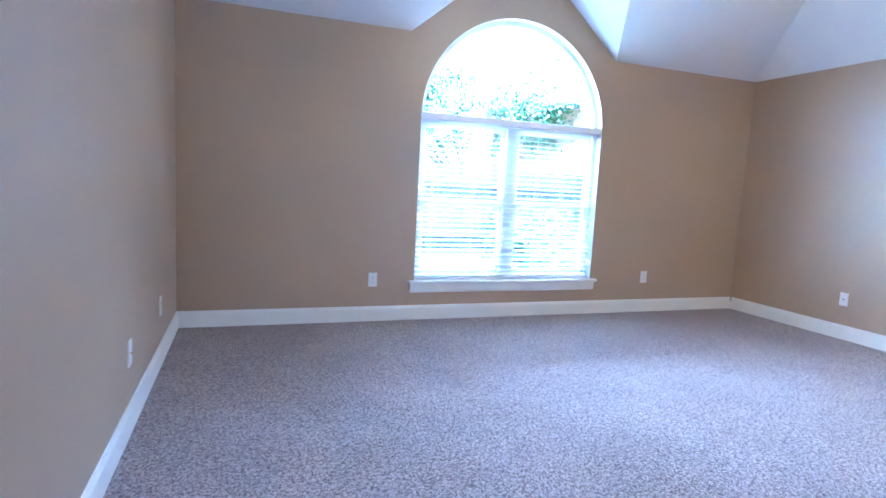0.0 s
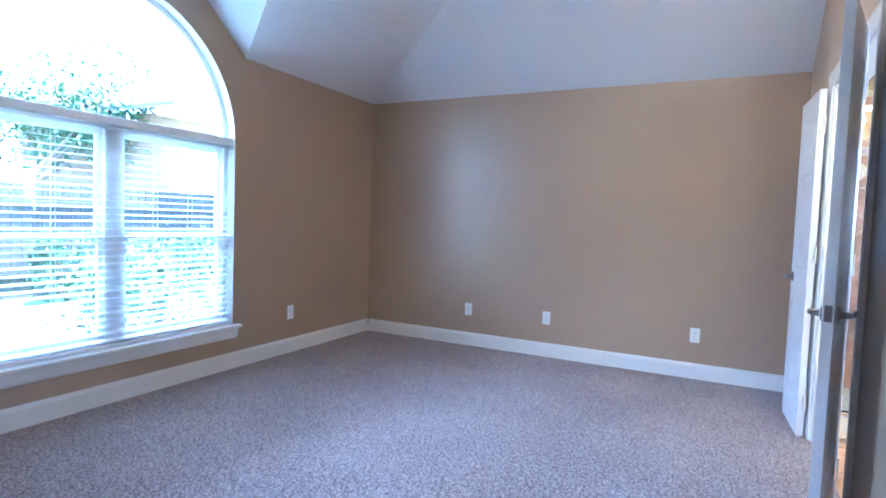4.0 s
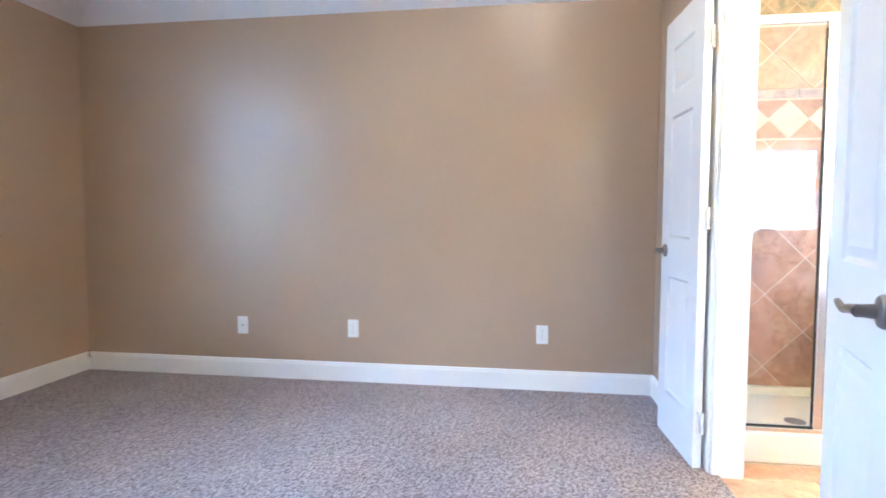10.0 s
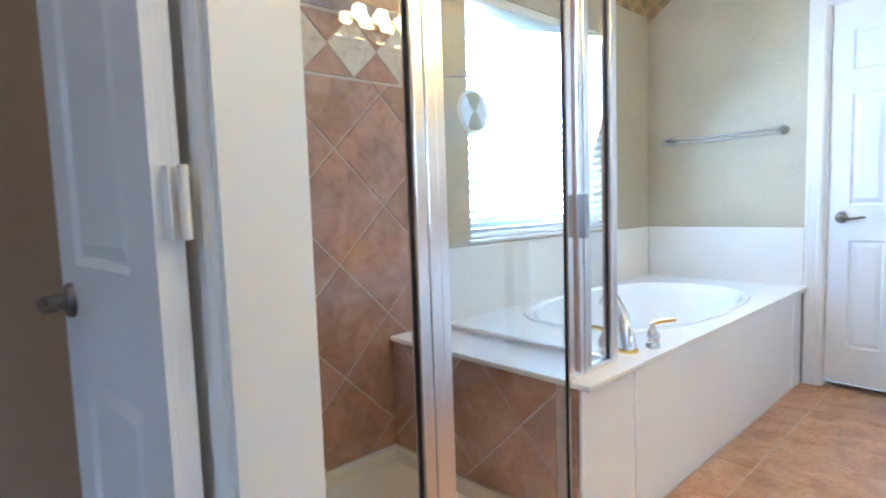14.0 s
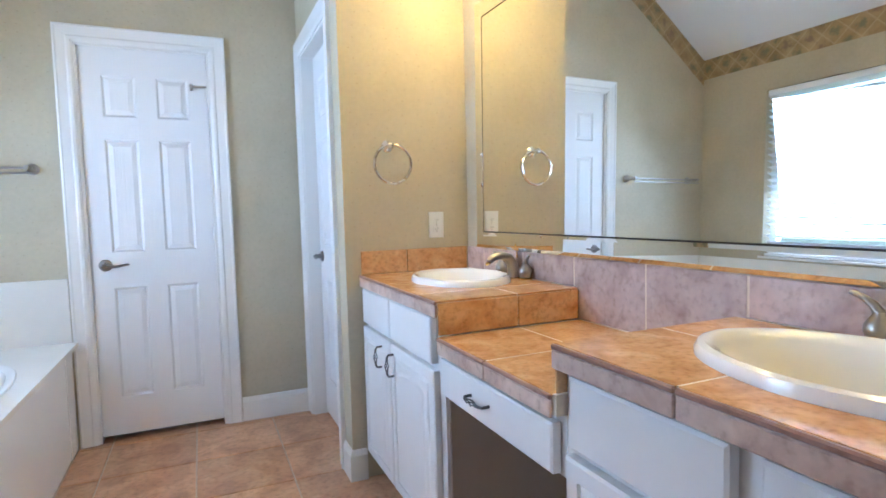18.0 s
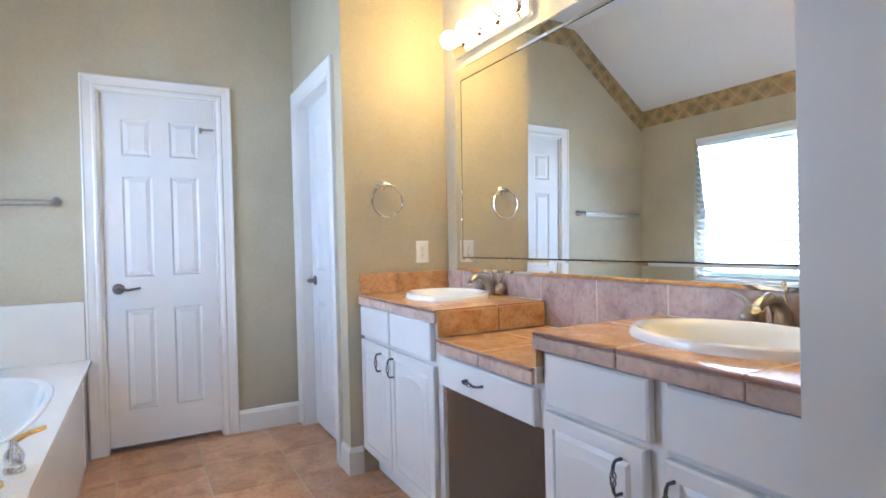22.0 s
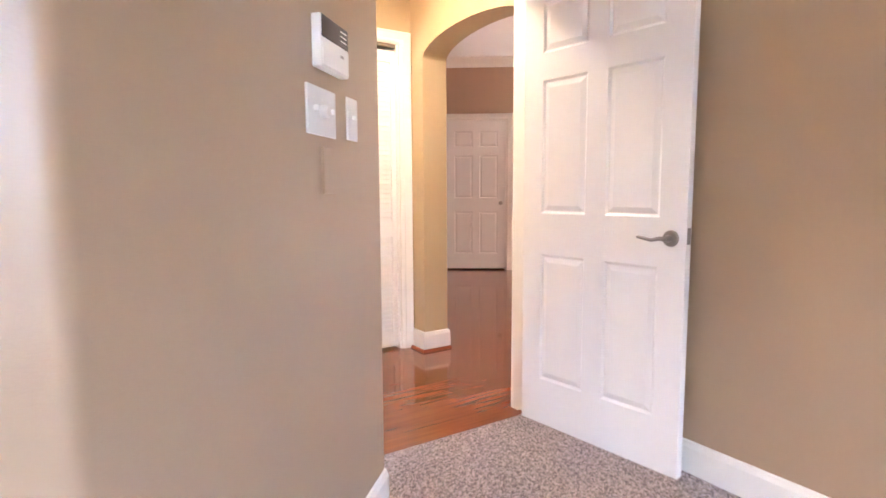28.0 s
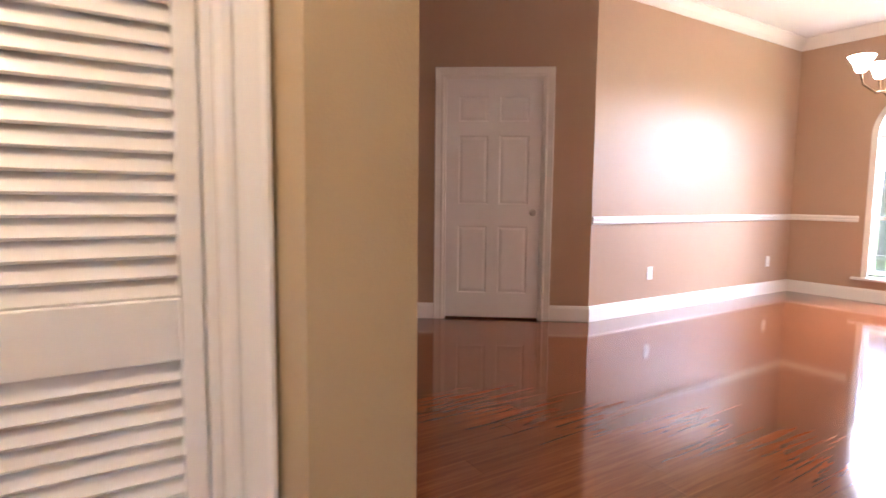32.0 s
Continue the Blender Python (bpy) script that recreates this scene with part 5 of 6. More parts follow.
# wallpaper border under the ceiling
def border_material():
    m = mat("floral_lattice_border", (0.5, 0.36, 0.15), 0.55)
    t = m.node_tree
    b, co = t.nodes["Principled BSDF"], t.nodes[m["co"]]
    geo = t.nodes.new("ShaderNodeNewGeometry")

    def dot(v):
        n = t.nodes.new("ShaderNodeVectorMath")
        n.operation = "DOT_PRODUCT"
        t.links.new(geo.outputs["Position"], n.inputs[0])
        n.inputs[1].default_value = v
        return n.outputs["Value"]

    def vec(op, a, c=None):
        n = t.nodes.new("ShaderNodeVectorMath")
        n.operation = op
        t.links.new(a, n.inputs[0])
        if c is not None:
            n.inputs[1].default_value = c
        return n

    def num(op, a, c, clamp=False):
        n = t.nodes.new("ShaderNodeMath")
        n.operation, n.use_clamp = op, clamp
        for k, q in enumerate((a, c)):
            if isinstance(q, float):
                n.inputs[k].default_value = q
            else:
                t.links.new(q, n.inputs[k])
        return n.outputs[0]

    k = 1 / 0.16
    cell = t.nodes.new("ShaderNodeCombineXYZ")
    t.links.new(dot((k, k, k)), cell.inputs[0])
    t.links.new(dot((k, k, -k)), cell.inputs[1])
    fr = vec("SUBTRACT", vec("FRACTION", cell.outputs[0]).outputs[0], (0.5, 0.5, 0.0))
    ab = vec("ABSOLUTE", fr.outputs[0])
    sep = t.nodes.new("ShaderNodeSeparateXYZ")
    t.links.new(ab.outputs[0], sep.inputs[0])
    line = num("GREATER_THAN", num("MAXIMUM", sep.outputs[0], sep.outputs[1]), 0.465)
    wn = t.nodes.new("ShaderNodeTexWhiteNoise")
    t.links.new(vec("FLOOR", cell.outputs[0]).outputs[0], wn.inputs["Vector"])
    n1, n2 = noise_tex(t, co, 34, 3), noise_tex(t, co, 9, 3)
    for n in (n1, n2):
        t.links.new(geo.outputs["Position"], n.inputs["Vector"])
    tan = ramp(t, n2, [(0.35, (0.31, 0.21, 0.09)), (0.55, (0.42, 0.30, 0.14)), (0.7, (0.48, 0.35, 0.18))])
    ground = mixc(t, tan.outputs[0], (0.62, 0.50, 0.32), fac=num("MULTIPLY", line, 0.4))
    spread = num("ADD", vec("LENGTH", fr.outputs[0]).outputs["Value"], num("MULTIPLY", num("SUBTRACT", n1.outputs[0], 0.5), 0.9))
    leafy_area = num("MULTIPLY", num("SUBTRACT", 0.36, spread), 3.6, True)
    hue = t.nodes.new("ShaderNodeValToRGB")
    hue.color_ramp.interpolation = "CONSTANT"
    for p, c in ((0.0, (0.14, 0.17, 0.10)), (0.4, (0.22, 0.14, 0.10)), (0.7, (0.30, 0.20, 0.09))):
        el = hue.color_ramp.elements[0] if p == 0.0 else hue.color_ramp.elements.new(p)
        el.position, el.color = p, (*c, 1)
    hue.color_ramp.elements.remove(hue.color_ramp.elements[-1])
    t.links.new(wn.outputs["Value"], hue.inputs[0])
    t.links.new(mixc(t, ground, hue.outputs[0], fac=num("MULTIPLY", leafy_area, 0.7)), b.inputs["Base Color"])
    return m


BORDER = border_material()
BH = 0.155
bo = lambda pts, n: structure("wallpaper_border", sheet([pts], n), BORDER, "gold and green leaf lattice wallpaper border")
e = 0.0012
bo([(XB, YWC + e, ZTOP - BH), (BXC - 0.06, YWC + e, ZTOP - BH), (BXC, YWC + e, ZTOP), (XB, YWC + e, ZTOP)], (0, e, 0))
bo([(BXC - 0.06, YWC + e, ZTOP - BH), (XBE, YWC + e, ZLOW - 0.20), (XBE, YWC + e, ZLOW), (BXC, YWC + e, ZTOP)], (0, e, 0))
bo([(XBE - e, YWC, ZLOW - BH), (XBE - e, YB, ZLOW - BH), (XBE - e, YB, ZLOW), (XBE - e, YWC, ZLOW)], (-e, 0, 0))
bo([(XB + e, YWC, ZTOP - BH), (XB + e, YWG, ZTOP - BH), (XB + e, YWG, ZTOP), (XB + e, YWC, ZTOP)], (e, 0, 0))
bo([(XM, YWG + e, ZTOP - BH), (XB, YWG + e, ZTOP - BH), (XB, YWG + e, ZTOP), (XM, YWG + e, ZTOP)], (0, e, 0))
bo([(XM + e, YWG, ZTOP - BH), (XM + e, YB, ZTOP - BH), (XM + e, YB, ZTOP), (XM + e, YWG, ZTOP)], (e, 0, 0))
bo([(XM, YB - e, ZTOP - BH), (BXC - 0.06, YB - e, ZTOP - BH), (BXC, YB - e, ZTOP), (XM, YB - e, ZTOP)], (0, -e, 0))
bo([(BXC - 0.06, YB - e, ZTOP - BH), (XBE, YB - e, ZLOW - 0.20), (XBE, YB - e, ZLOW), (BXC, YB - e, ZTOP)], (0, -e, 0))

# ---- shower ----
KY0, KY1, KZ = -0.695, -0.80, 0.552
ST = 2.19
sh = thing("shower_pan", "cream shower pan with a white curb", "shower pan")
part("pan", box(SHX + 0.05, XBE - 0.012, KY0 + 0.001, YB - 0.012, 0.0, 0.055, 0.006, 2), PANW, sh)
for n, b in (("lip", (XBE - 0.05, XBE - 0.012, KY0 + 0.012, YB - 0.012)), ("lip", (SHX + 0.05, XBE - 0.05, YB - 0.05, YB - 0.012)), ("lip", (SHX + 0.05, XBE - 0.05, KY0 + 0.012, KY0 + 0.045))):
    part(n, box(*b, 0.05, 0.10, 0.008, 2), PANW, sh)
part("curb", box(SHX - 0.035, SHX + 0.055, KY0 + 0.001, YB - 0.001, 0.0, 0.135, 0.008, 2), ACRYL, sh, "white shower curb")
part("drain", lathe([(0, 0.0562), (0.046, 0.0562), (0.050, 0.0575), (0.048, 0.0595), (0, 0.0595)], 24, pose(3.96, -0.215, 0)), DARKN, sh, "round metal drain cover", True)
tw = thing("shower_tile", "brown diagonal shower wall tile with a beige diamond band", "wall tile")
part("grout_bed", box(XBE - 0.005, XBE - 0.0005, KY1, YB - 0.001, 0.06, ST - 0.003), GROUT, tw)
part("grout_bed", box(SHX - 0.04, XBE - 0.006, YB - 0.005, YB - 0.0005, 0.06, ST - 0.003), GROUT, tw)


def diagonal_tiles(parent, u0, u1, v0, v1, place, size=0.305, m=SHOWT, off=(0.0, 0.0), gap=0.004):
    h = size / math.sqrt(2)
    for i in range(-12, 13):
        for j in range(-12, 13):
            cu, cv = off[0] + (i - j) * h, off[1] + (i + j) * h
            r = h - gap
            p = clip([(cu - r, cv), (cu, cv - r), (cu + r, cv), (cu, cv + r)], u0, u1, v0, v1)
            if len(p) > 2:
                slab(parent, m, p, place, 0.0035)


def tiled_wall(parent, u0, u1, place, z0=0.10):
    off = ((u0 + u1) / 2 + 0.03, 0.86)
    diagonal_tiles(parent, u0 + 0.003, u1 - 0.003, z0, 1.545, place, off=off)
    u, d = u0, 0.108
    c = u0 + 0.02
    while c < u1 + 0.2:
        p = clip([(c - d, 1.665), (c, 1.665 - d), (c + d, 1.665), (c, 1.665 + d)], u0 + 0.003, u1 - 0.003, 1.55, 1.78)
        if len(p) > 2:
            slab(parent, DIAMT, p, place, 0.0045, "diamond_tile")
        for s in (1, -1):
            p = clip([(c + 0.004, 1.665 + s * (d + 0.001)), (c + 2 * d - 0.004, 1.665 + s * (d + 0.001)), (c + d, 1.665 + s * 0.006)], u0 + 0.003, u1 - 0.003, 1.55, 1.78)
            if len(p) > 2:
                slab(parent, SHOWT, p, place, 0.0035, "corner_tile")
        c += 2 * d + 0.003
    u = u0 + 0.003
    while u < u1 - 0.03:
        p = clip([(u, 1.787), (u + 0.20, 1.787), (u + 0.20, 1.832), (u, 1.832)], u0 + 0.003, u1 - 0.003, 1.78, 1.84)
        slab(parent, SPLASHT, p, place, 0.007, "border_tile")
        u += 0.203
    diagonal_tiles(parent, u0 + 0.003, u1 - 0.003, 1.838, ST, place, off=(off[0], 1.83))


tiled_wall(tw, KY1, YB - 0.008, lambda u, v, w: Vector((XBE - 0.005 - w, u, v)))
tiled_wall(tw, SHX - 0.04, XBE - 0.014, lambda u, v, w: Vector((u, YB - 0.005 - w, v)))
diagonal_tiles(tw, SHX + 0.06, XBE - 0.014, 0.10, KZ - 0.022, lambda u, v, w: Vector((u, KY0 + w, v)), off=(4.0, 0.36))
kw = thing("knee_wall", "low wall with white marble cap between shower and tub", "low wall")
part("core", box(SHX - 0.024, XBE - 0.002, KY1 + 0.002, KY0 - 0.0005, 0.0, KZ - 0.021), GROUT, kw)
part("cap", box(SHX - 0.075, XBE - 0.013, KY1 - 0.20, KY0 + 0.022, KZ - 0.02, KZ, 0.007, 3), MARBLE, kw, "white cultured marble cap")
part("end_panel", box(SHX - 0.036, SHX - 0.0245, KY1 - 0.2005, KY0 + 0.002, 0.0, KZ - 0.021, 0.002), ACRYL, kw, "white end panel")
ec = part("edge_tile", box(SHX - 0.024, SHX + 0.02, KY0 + 0.0005, KY0 + 0.009, 0.136, KZ - 0.021, 0.002), SHOWT, kw)

en = thing("shower_enclosure", "clear glass shower enclosure in a bright aluminium frame", "shower enclosure")
ALU = mat("bright_aluminium", (0.86, 0.84, 0.80), 0.24, 1.0)
ZHD = 1.93


def rail(name, x0, x1, y0, y1, z0, z1):
    return part(name, box(x0, x1, y0, y1, z0, z1, 0.004, 2), ALU, en)


rail("wall_jamb", SHX - 0.016, SHX + 0.016, YB - 0.026, YB - 0.012, 0.136, ZHD)
rail("post", SHX - 0.018, SHX + 0.018, -0.178, -0.144, 0.136, ZHD)
rail("post", SHX - 0.018, SHX + 0.018, -0.142, -0.110, 0.136, ZHD)
rail("door_post", SHX - 0.018, SHX + 0.018, -0.778, -0.745, KZ + 0.001, ZHD)
rail("corner_post", SHX - 0.018, SHX + 0.018, -0.930, -0.894, KZ + 0.001, ZHD)
rail("narrow_track", SHX - 0.016, SHX + 0.016, -0.893, -0.779, KZ + 0.001, KZ + 0.022)
g = part("narrow_pane", box(SHX - 0.003, SHX + 0.003, -0.893, -0.779, KZ + 0.022, ZHD), GLASS, en)
g.visible_shadow = False
rail("strike_jamb", SHX - 0.016, SHX + 0.016, -0.743, -0.722, KZ + 0.001, ZHD)
rail("header", SHX - 0.02, SHX + 0.02, -0.930, YB - 0.012, ZHD, ZHD + 0.035)
rail("header", SHX + 0.02, XBE - 0.014, -0.930, -0.894, ZHD, ZHD + 0.035)
rail("sill", SHX - 0.02, SHX + 0.02, -0.70, YB - 0.012, 0.136, 0.158)
rail("cap_track", SHX + 0.018, XBE - 0.014, -0.925, -0.899, KZ + 0.001, KZ + 0.022)
rail("wall_jamb", XBE - 0.030, XBE - 0.014, -0.925, -0.899, KZ + 0.02, ZHD)
for y0, y1 in ((-0.110, YB - 0.026),):
    g = part("fixed_pane", box(SHX - 0.003, SHX + 0.003, y0, y1, 0.158, ZHD), GLASS, en)
    g.visible_shadow = False
g = part("side_pane", box(SHX + 0.018, XBE - 0.03, -0.915, -0.909, KZ + 0.022, ZHD), GLASS, en)
g.visible_shadow = False
dr = part("door_frame", sweep([(SHX - 0.012, -0.694, 0.162), (SHX - 0.012, -0.694, ZHD - 0.004), (SHX - 0.012, -0.180, ZHD - 0.004), (SHX - 0.012, -0.180, 0.162)][::-1], [(0, 0), (0.024, 0), (0.024, 0.02), (0, 0.02)], (1, 0, 0), True), ALU, en, "bright aluminium shower door frame")
g = put("door_pane", box(SHX - 0.003, SHX + 0.003, -0.671, -0.203, 0.184, ZHD - 0.026), GLASS)
g.parent, g.visible_shadow = dr, False
o = put("pull", box(SHX - 0.042, SHX - 0.012, -0.730, -0.712, 0.965, 1.09, 0.003, 2), mat("grey_aluminium", (0.35, 0.34, 0.33), 0.35, 1.0))
o.parent = dr
GASKET = mat("black_glazing_gasket", (0.015, 0.015, 0.016), 0.5)
for y0, y1, z0 in ((-0.1095, -0.1060, 0.158), (-0.6712, -0.6680, 0.184), (-0.2060, -0.2028, 0.184), (-0.8928, -0.8895, KZ + 0.022)):
    part("gasket", box(SHX - 0.005, SHX + 0.005, y0, y1, z0, ZHD - 0.026), GASKET, en, "thin black glazing gasket")
part("gasket", box(SHX - 0.005, SHX + 0.005, -0.6655, -0.2085, 0.184, 0.190), GASKET, en, "thin black glazing gasket")
part("gasket", box(SHX - 0.005, SHX + 0.005, -0.1025, YB - 0.027, 0.158, 0.164), GASKET, en, "thin black glazing gasket")
sm2 = thing("shaving_mirror", "round white shaving mirror hanging on an arm", "mirror")
part("disc", lathe([(0, 0), (0.086, 0), (0.091, 0.006), (0.086, 0.012), (0, 0.012)], 28, pose(XBE - 0.14, -1.06, 1.455, 0, -90, 0)), WHITE, sm2, "", True)
part("glass", lathe([(0, 0), (0.078, 0), (0, 0.002)], 28, pose(XBE - 0.1525, -1.06, 1.455, 0, -90, 0)), MIRROR, sm2)
part("arm", tube([(XBE - 0.002, -0.93, 1.60), (XBE - 0.06, -0.95, 1.60), (XBE - 0.14, -1.06, 1.60), (XBE - 0.14, -1.06, 1.54)], 0.005, 8), CHROME, sm2)
part("wall_mount", lathe([(0, 0), (0.02, 0), (0.016, 0.01), (0, 0.012)], 14, pose(XBE - 0.001, -0.93, 1.60, 0, -90, 0)), CHROME, sm2)

# ---- tub ----
TX = 3.562
tub = thing("bathtub", "white drop-in garden tub in a marble deck", "bathtub")
TY0, TY1, TZ = YWC + 0.013, KY1 - 0.201, 0.549
bm = bmesh.new()
tcx, tcy, trx, tr_y = 4.0, -1.92, 0.385, 0.66
seg = 48
ell = lambda k, z, q=2.6: [(tcx + k * trx * math.copysign(abs(math.cos(a)) ** (2 / q), math.cos(a)), tcy + k * tr_y * math.copysign(abs(math.sin(a)) ** (2 / q), math.sin(a)), z) for a in (2 * math.pi * i / seg for i in range(seg))]
rings = [[bm.verts.new(p) for p in ell(k, z)] for k, z in ((1.06, TZ + 0.003), (1.05, TZ + 0.009), (1.02, TZ + 0.010), (0.98, TZ + 0.002), (0.94, TZ - 0.05), (0.88, TZ - 0.25), (0.80, TZ - 0.36), (0.60, TZ - 0.40))]
for r0, r1 in zip(rings, rings[1:]):
    for i in range(seg):
        j = (i + 1) % seg
        bm.faces.new((r0[i], r0[j], r1[j], r1[i]))
bm.faces.new(rings[-1])
part("basin", bm, ACRYL, tub, "", True)
hole = [(p[0], p[1]) for p in ell(1.02, 0)]
bmd = bmesh.new()
edges = []
for lp in ([(TX - 0.045, TY0), (XBE - 0.012, TY0), (XBE - 0.012, TY1), (TX - 0.045, TY1)], hole):
    vs = [bmd.verts.new((x, y, TZ - 0.02)) for x, y in lp]
    edges += [bmd.edges.new((vs[i], vs[(i + 1) % len(vs)])) for i in range(len(vs))]
bmesh.ops.triangle_fill(bmd, use_beauty=True, edges=edges)
r = bmesh.ops.extrude_face_region(bmd, geom=bmd.faces[:])
bmesh.ops.translate(bmd, vec=(0, 0, 0.022), verts=[g for g in r["geom"] if isinstance(g, bmesh.types.BMVert)])
part("deck", bmd, MARBLE, tub, "white marble tub deck")
part("apron", box(TX - 0.012, TX, YWC + 0.16, TY1, 0.0, TZ - 0.021, 0.002), ACRYL, tub, "white apron panel")
part("apron", box(TX - 0.016, TX - 0.001, TY0, YWC + 0.158, 0.0, TZ - 0.021, 0.002), ACRYL, tub, "white apron end panel")
for nm, b in (("splash_panel", (XBE - 0.012, XBE - 0.001, TY0, KY1 - 0.002, TZ - 0.02, 0.875)), ("splash_panel", (WCR + 0.088, XBE - 0.012, YWC + 0.001, YWC + 0.012, TZ - 0.02, 0.875))):
    part(nm, box(*b, 0.003, 2), MARBLE, tub, "cream marble splash panel")
tf = thing("tub_faucet", "chrome roman tub spout with brass-trimmed handles", "faucet")
part("spout", tube([(3.615, -1.07, TZ), (3.62, -1.072, TZ + 0.05), (3.645, -1.09, TZ + 0.12), (3.69, -1.12, TZ + 0.165), (3.75, -1.16, TZ + 0.16), (3.78, -1.18, TZ + 0.135)], [0.030, 0.027, 0.022, 0.019, 0.017, 0.016], 14), CHROME, tf, "", True)
part("spout_base", lathe([(0, 0), (0.036, 0), (0.036, 0.008), (0.03, 0.014), (0, 0.016)], 20, pose(3.615, -1.07, TZ + 0.001)), BRASS, tf, "brass base ring", True)
for x, y, a in ((3.575, -1.17, 200), (3.655, -0.985, 60)):
    h = part("handle", lathe([(0, 0), (0.026, 0), (0.026, 0.012), (0.021, 0.02), (0.025, 0.04), (0.02, 0.06), (0.012, 0.07), (0.010, 0.088), (0, 0.092)], 18, pose(x, y, TZ + 0.001)), CHROME, tf, "", True)
    c, s = math.cos(radians(a)), math.sin(radians(a))
    o = put("lever", tube([(x, y, TZ + 0.085), (x + c * 0.03, y + s * 0.03, TZ + 0.098), (x + c * 0.075, y + s * 0.075, TZ + 0.105)], [0.009, 0.008, 0.006], 8), BRASS, True)
    o.parent = h

# ---- bath window ----
bw = tagged(thing("window_3", "wide white bath window behind a lowered blind", "window"), kind="structure")
WY0, WY1, WZ0, WZ1 = -2.345, -1.178, 0.90, 2.04
part("window_frame", sweep([(XBE + 0.08, WY0, WZ0), (XBE + 0.08, WY0, WZ1), (XBE + 0.08, WY1, WZ1), (XBE + 0.08, WY1, WZ0)][::-1], [(0, 0), (0.045, 0), (0.045, 0.06), (0, 0.06)], (1, 0, 0), True), WHITE, bw)
g = part("pane", box(XBE + 0.10, XBE + 0.104, WY0 + 0.03, WY1 - 0.03, WZ0 + 0.03, WZ1 - 0.03), GLASS, bw)
g.visible_shadow = False
part("window_sill", box(XBE - 0.018, XBE + 0.08, WY0 - 0.02, WY1 + 0.02, WZ0 - 0.014, WZ0 + 0.004, 0.004), MARBLE, bw)
bb = thing("bath_blind", "white slatted blind lowered over the bath window", "blind")
part("head_rail", box(XBE + 0.008, XBE + 0.062, WY0 + 0.008, WY1 - 0.008, WZ1 - 0.045, WZ1 - 0.002, 0.004), BLIND, bb)
me = bpy.data.meshes.new("slat")
sb = box(-0.024, 0.024, WY0 + 0.012, WY1 - 0.012, -0.0014, 0.0014, 0.0006)
sb.to_mesh(me)
sb.free()
me.materials.append(BLIND)
for i in range(24):
    o = new("slat", me)
    o.parent = bb
    o.matrix_world = pose(XBE + 0.035, 0, WZ0 + 0.04 + i * (WZ1 - 0.06 - WZ0 - 0.04) / 23, 0, 24 + random.uniform(-1, 1), 0)
part("bottom_rail", box(XBE + 0.012, XBE + 0.058, WY0 + 0.012, WY1 - 0.012, WZ0 + 0.006, WZ0 + 0.024, 0.004), BLIND, bb)
for y in (WY0 + 0.15, WY1 - 0.15, (WY0 + WY1) / 2):
    part("ladder_cord", tube([(XBE + 0.012, y, WZ0 + 0.02), (XBE + 0.012, y, WZ1 - 0.04)], 0.0012, 5), BLIND, bb)
# assumed fence, its pale colour standing in for the bright outdoors
tagged(put("side_fence", box(XBE + 3.2, XBE + 3.25, -6, 2.2, -0.3, 1.6), mat("pale_cedar", (0.42, 0.39, 0.34), 0.85, vary=0.2, scale=5, bump=0.3, bscale=40)), "pale cedar fence added outside the bath window", "fence")


# ---- hall closet, arch trim, dining room ----
bif = thing("bifold_door", "closed white louvered bifold closet door", "door")
lv_mesh = None
for x0, x1 in ((-0.864, -0.4735), (-0.4705, -0.092)):
    lf = part("door_panel", box(x0, x0 + 0.034, YBF - 0.045, YBF - 0.017, 0.02, 2.02, 0.002), TRIM, bif)
    for nm, b in (("stile", (x1 - 0.034, x1, 0.02, 2.02)), ("rail", (x0 + 0.034, x1 - 0.034, 0.02, 0.115)), ("rail", (x0 + 0.034, x1 - 0.034, 0.785, 0.885)), ("rail", (x0 + 0.034, x1 - 0.034, 1.945, 2.02))):
        o = put(nm, box(b[0], b[1], YBF - 0.045, YBF - 0.017, b[2], b[3], 0.002), TRIM)
        o.parent = lf
    w = x1 - x0 - 0.068
    me = bpy.data.meshes.new("louver")
    lb = box(-w / 2, w / 2, -0.019, 0.019, -0.0036, 0.0036, 0.003, 1)
    lb.to_mesh(me)
    lb.free()
    me.materials.append(TRIM)
    for za, zb, n in ((0.117, 0.783, 21), (0.887, 1.943, 33)):
        for i in range(n):
            o = new("louver", me)
            o.parent = lf
            o.matrix_world = pose((x0 + x1) / 2, YBF - 0.031, za + (i + 0.5) * (zb - za) / n, -66, 0, 0)
part("track", box(BFL, BFR, YBF - 0.05, YBF - 0.012, 2.042, 2.06), NICKEL, bif)
part("pull_knob", lathe([(0, 0), (0.012, 0), (0.009, 0.012), (0.016, 0.022), (0.012, 0.03), (0, 0.032)], 14, pose(-0.475, YBF - 0.017, 0.815, -90)), WHITE, bif, "", True)
structure("trim", sweep([(AX0 + 0.016, YBF + 0.005, 0), (AX0 + 0.016, AY0 + 0.016, 0), (AX1 - 0.016, AY0 + 0.016, 0)], [(0, 0), (-0.016, 0), (-0.010, 0.014), (0, 0.018)], (0, 0, 1)), WOODF, "cherry quarter-round shoe moulding")
structure("trim", box(HL + 0.016, HR - 0.016, YH - 0.05, YH + 0.005, -0.004, 0.012, 0.004), WOODF, "cherry wood threshold strip")
for x in (-5.05, -7.12):
    plate("wall_outlet", "white duplex outlet low on the dining room wall", "outlet", pose(x, DC[1], 0.37, 0, 0, 0))
plate("light_switch", "small white switch plate beside the angled door", "light switch", pose(*(dd0 + DDIR * 1.52)[:2], 1.45, 0, 0, math.degrees(math.atan2(DDIR.y, DDIR.x))), 1, "switch")
plate("wall_outlet", "white outlet on the hall wall", "outlet", pose(XHE, -1.5, 0.36, 0, 0, 90))

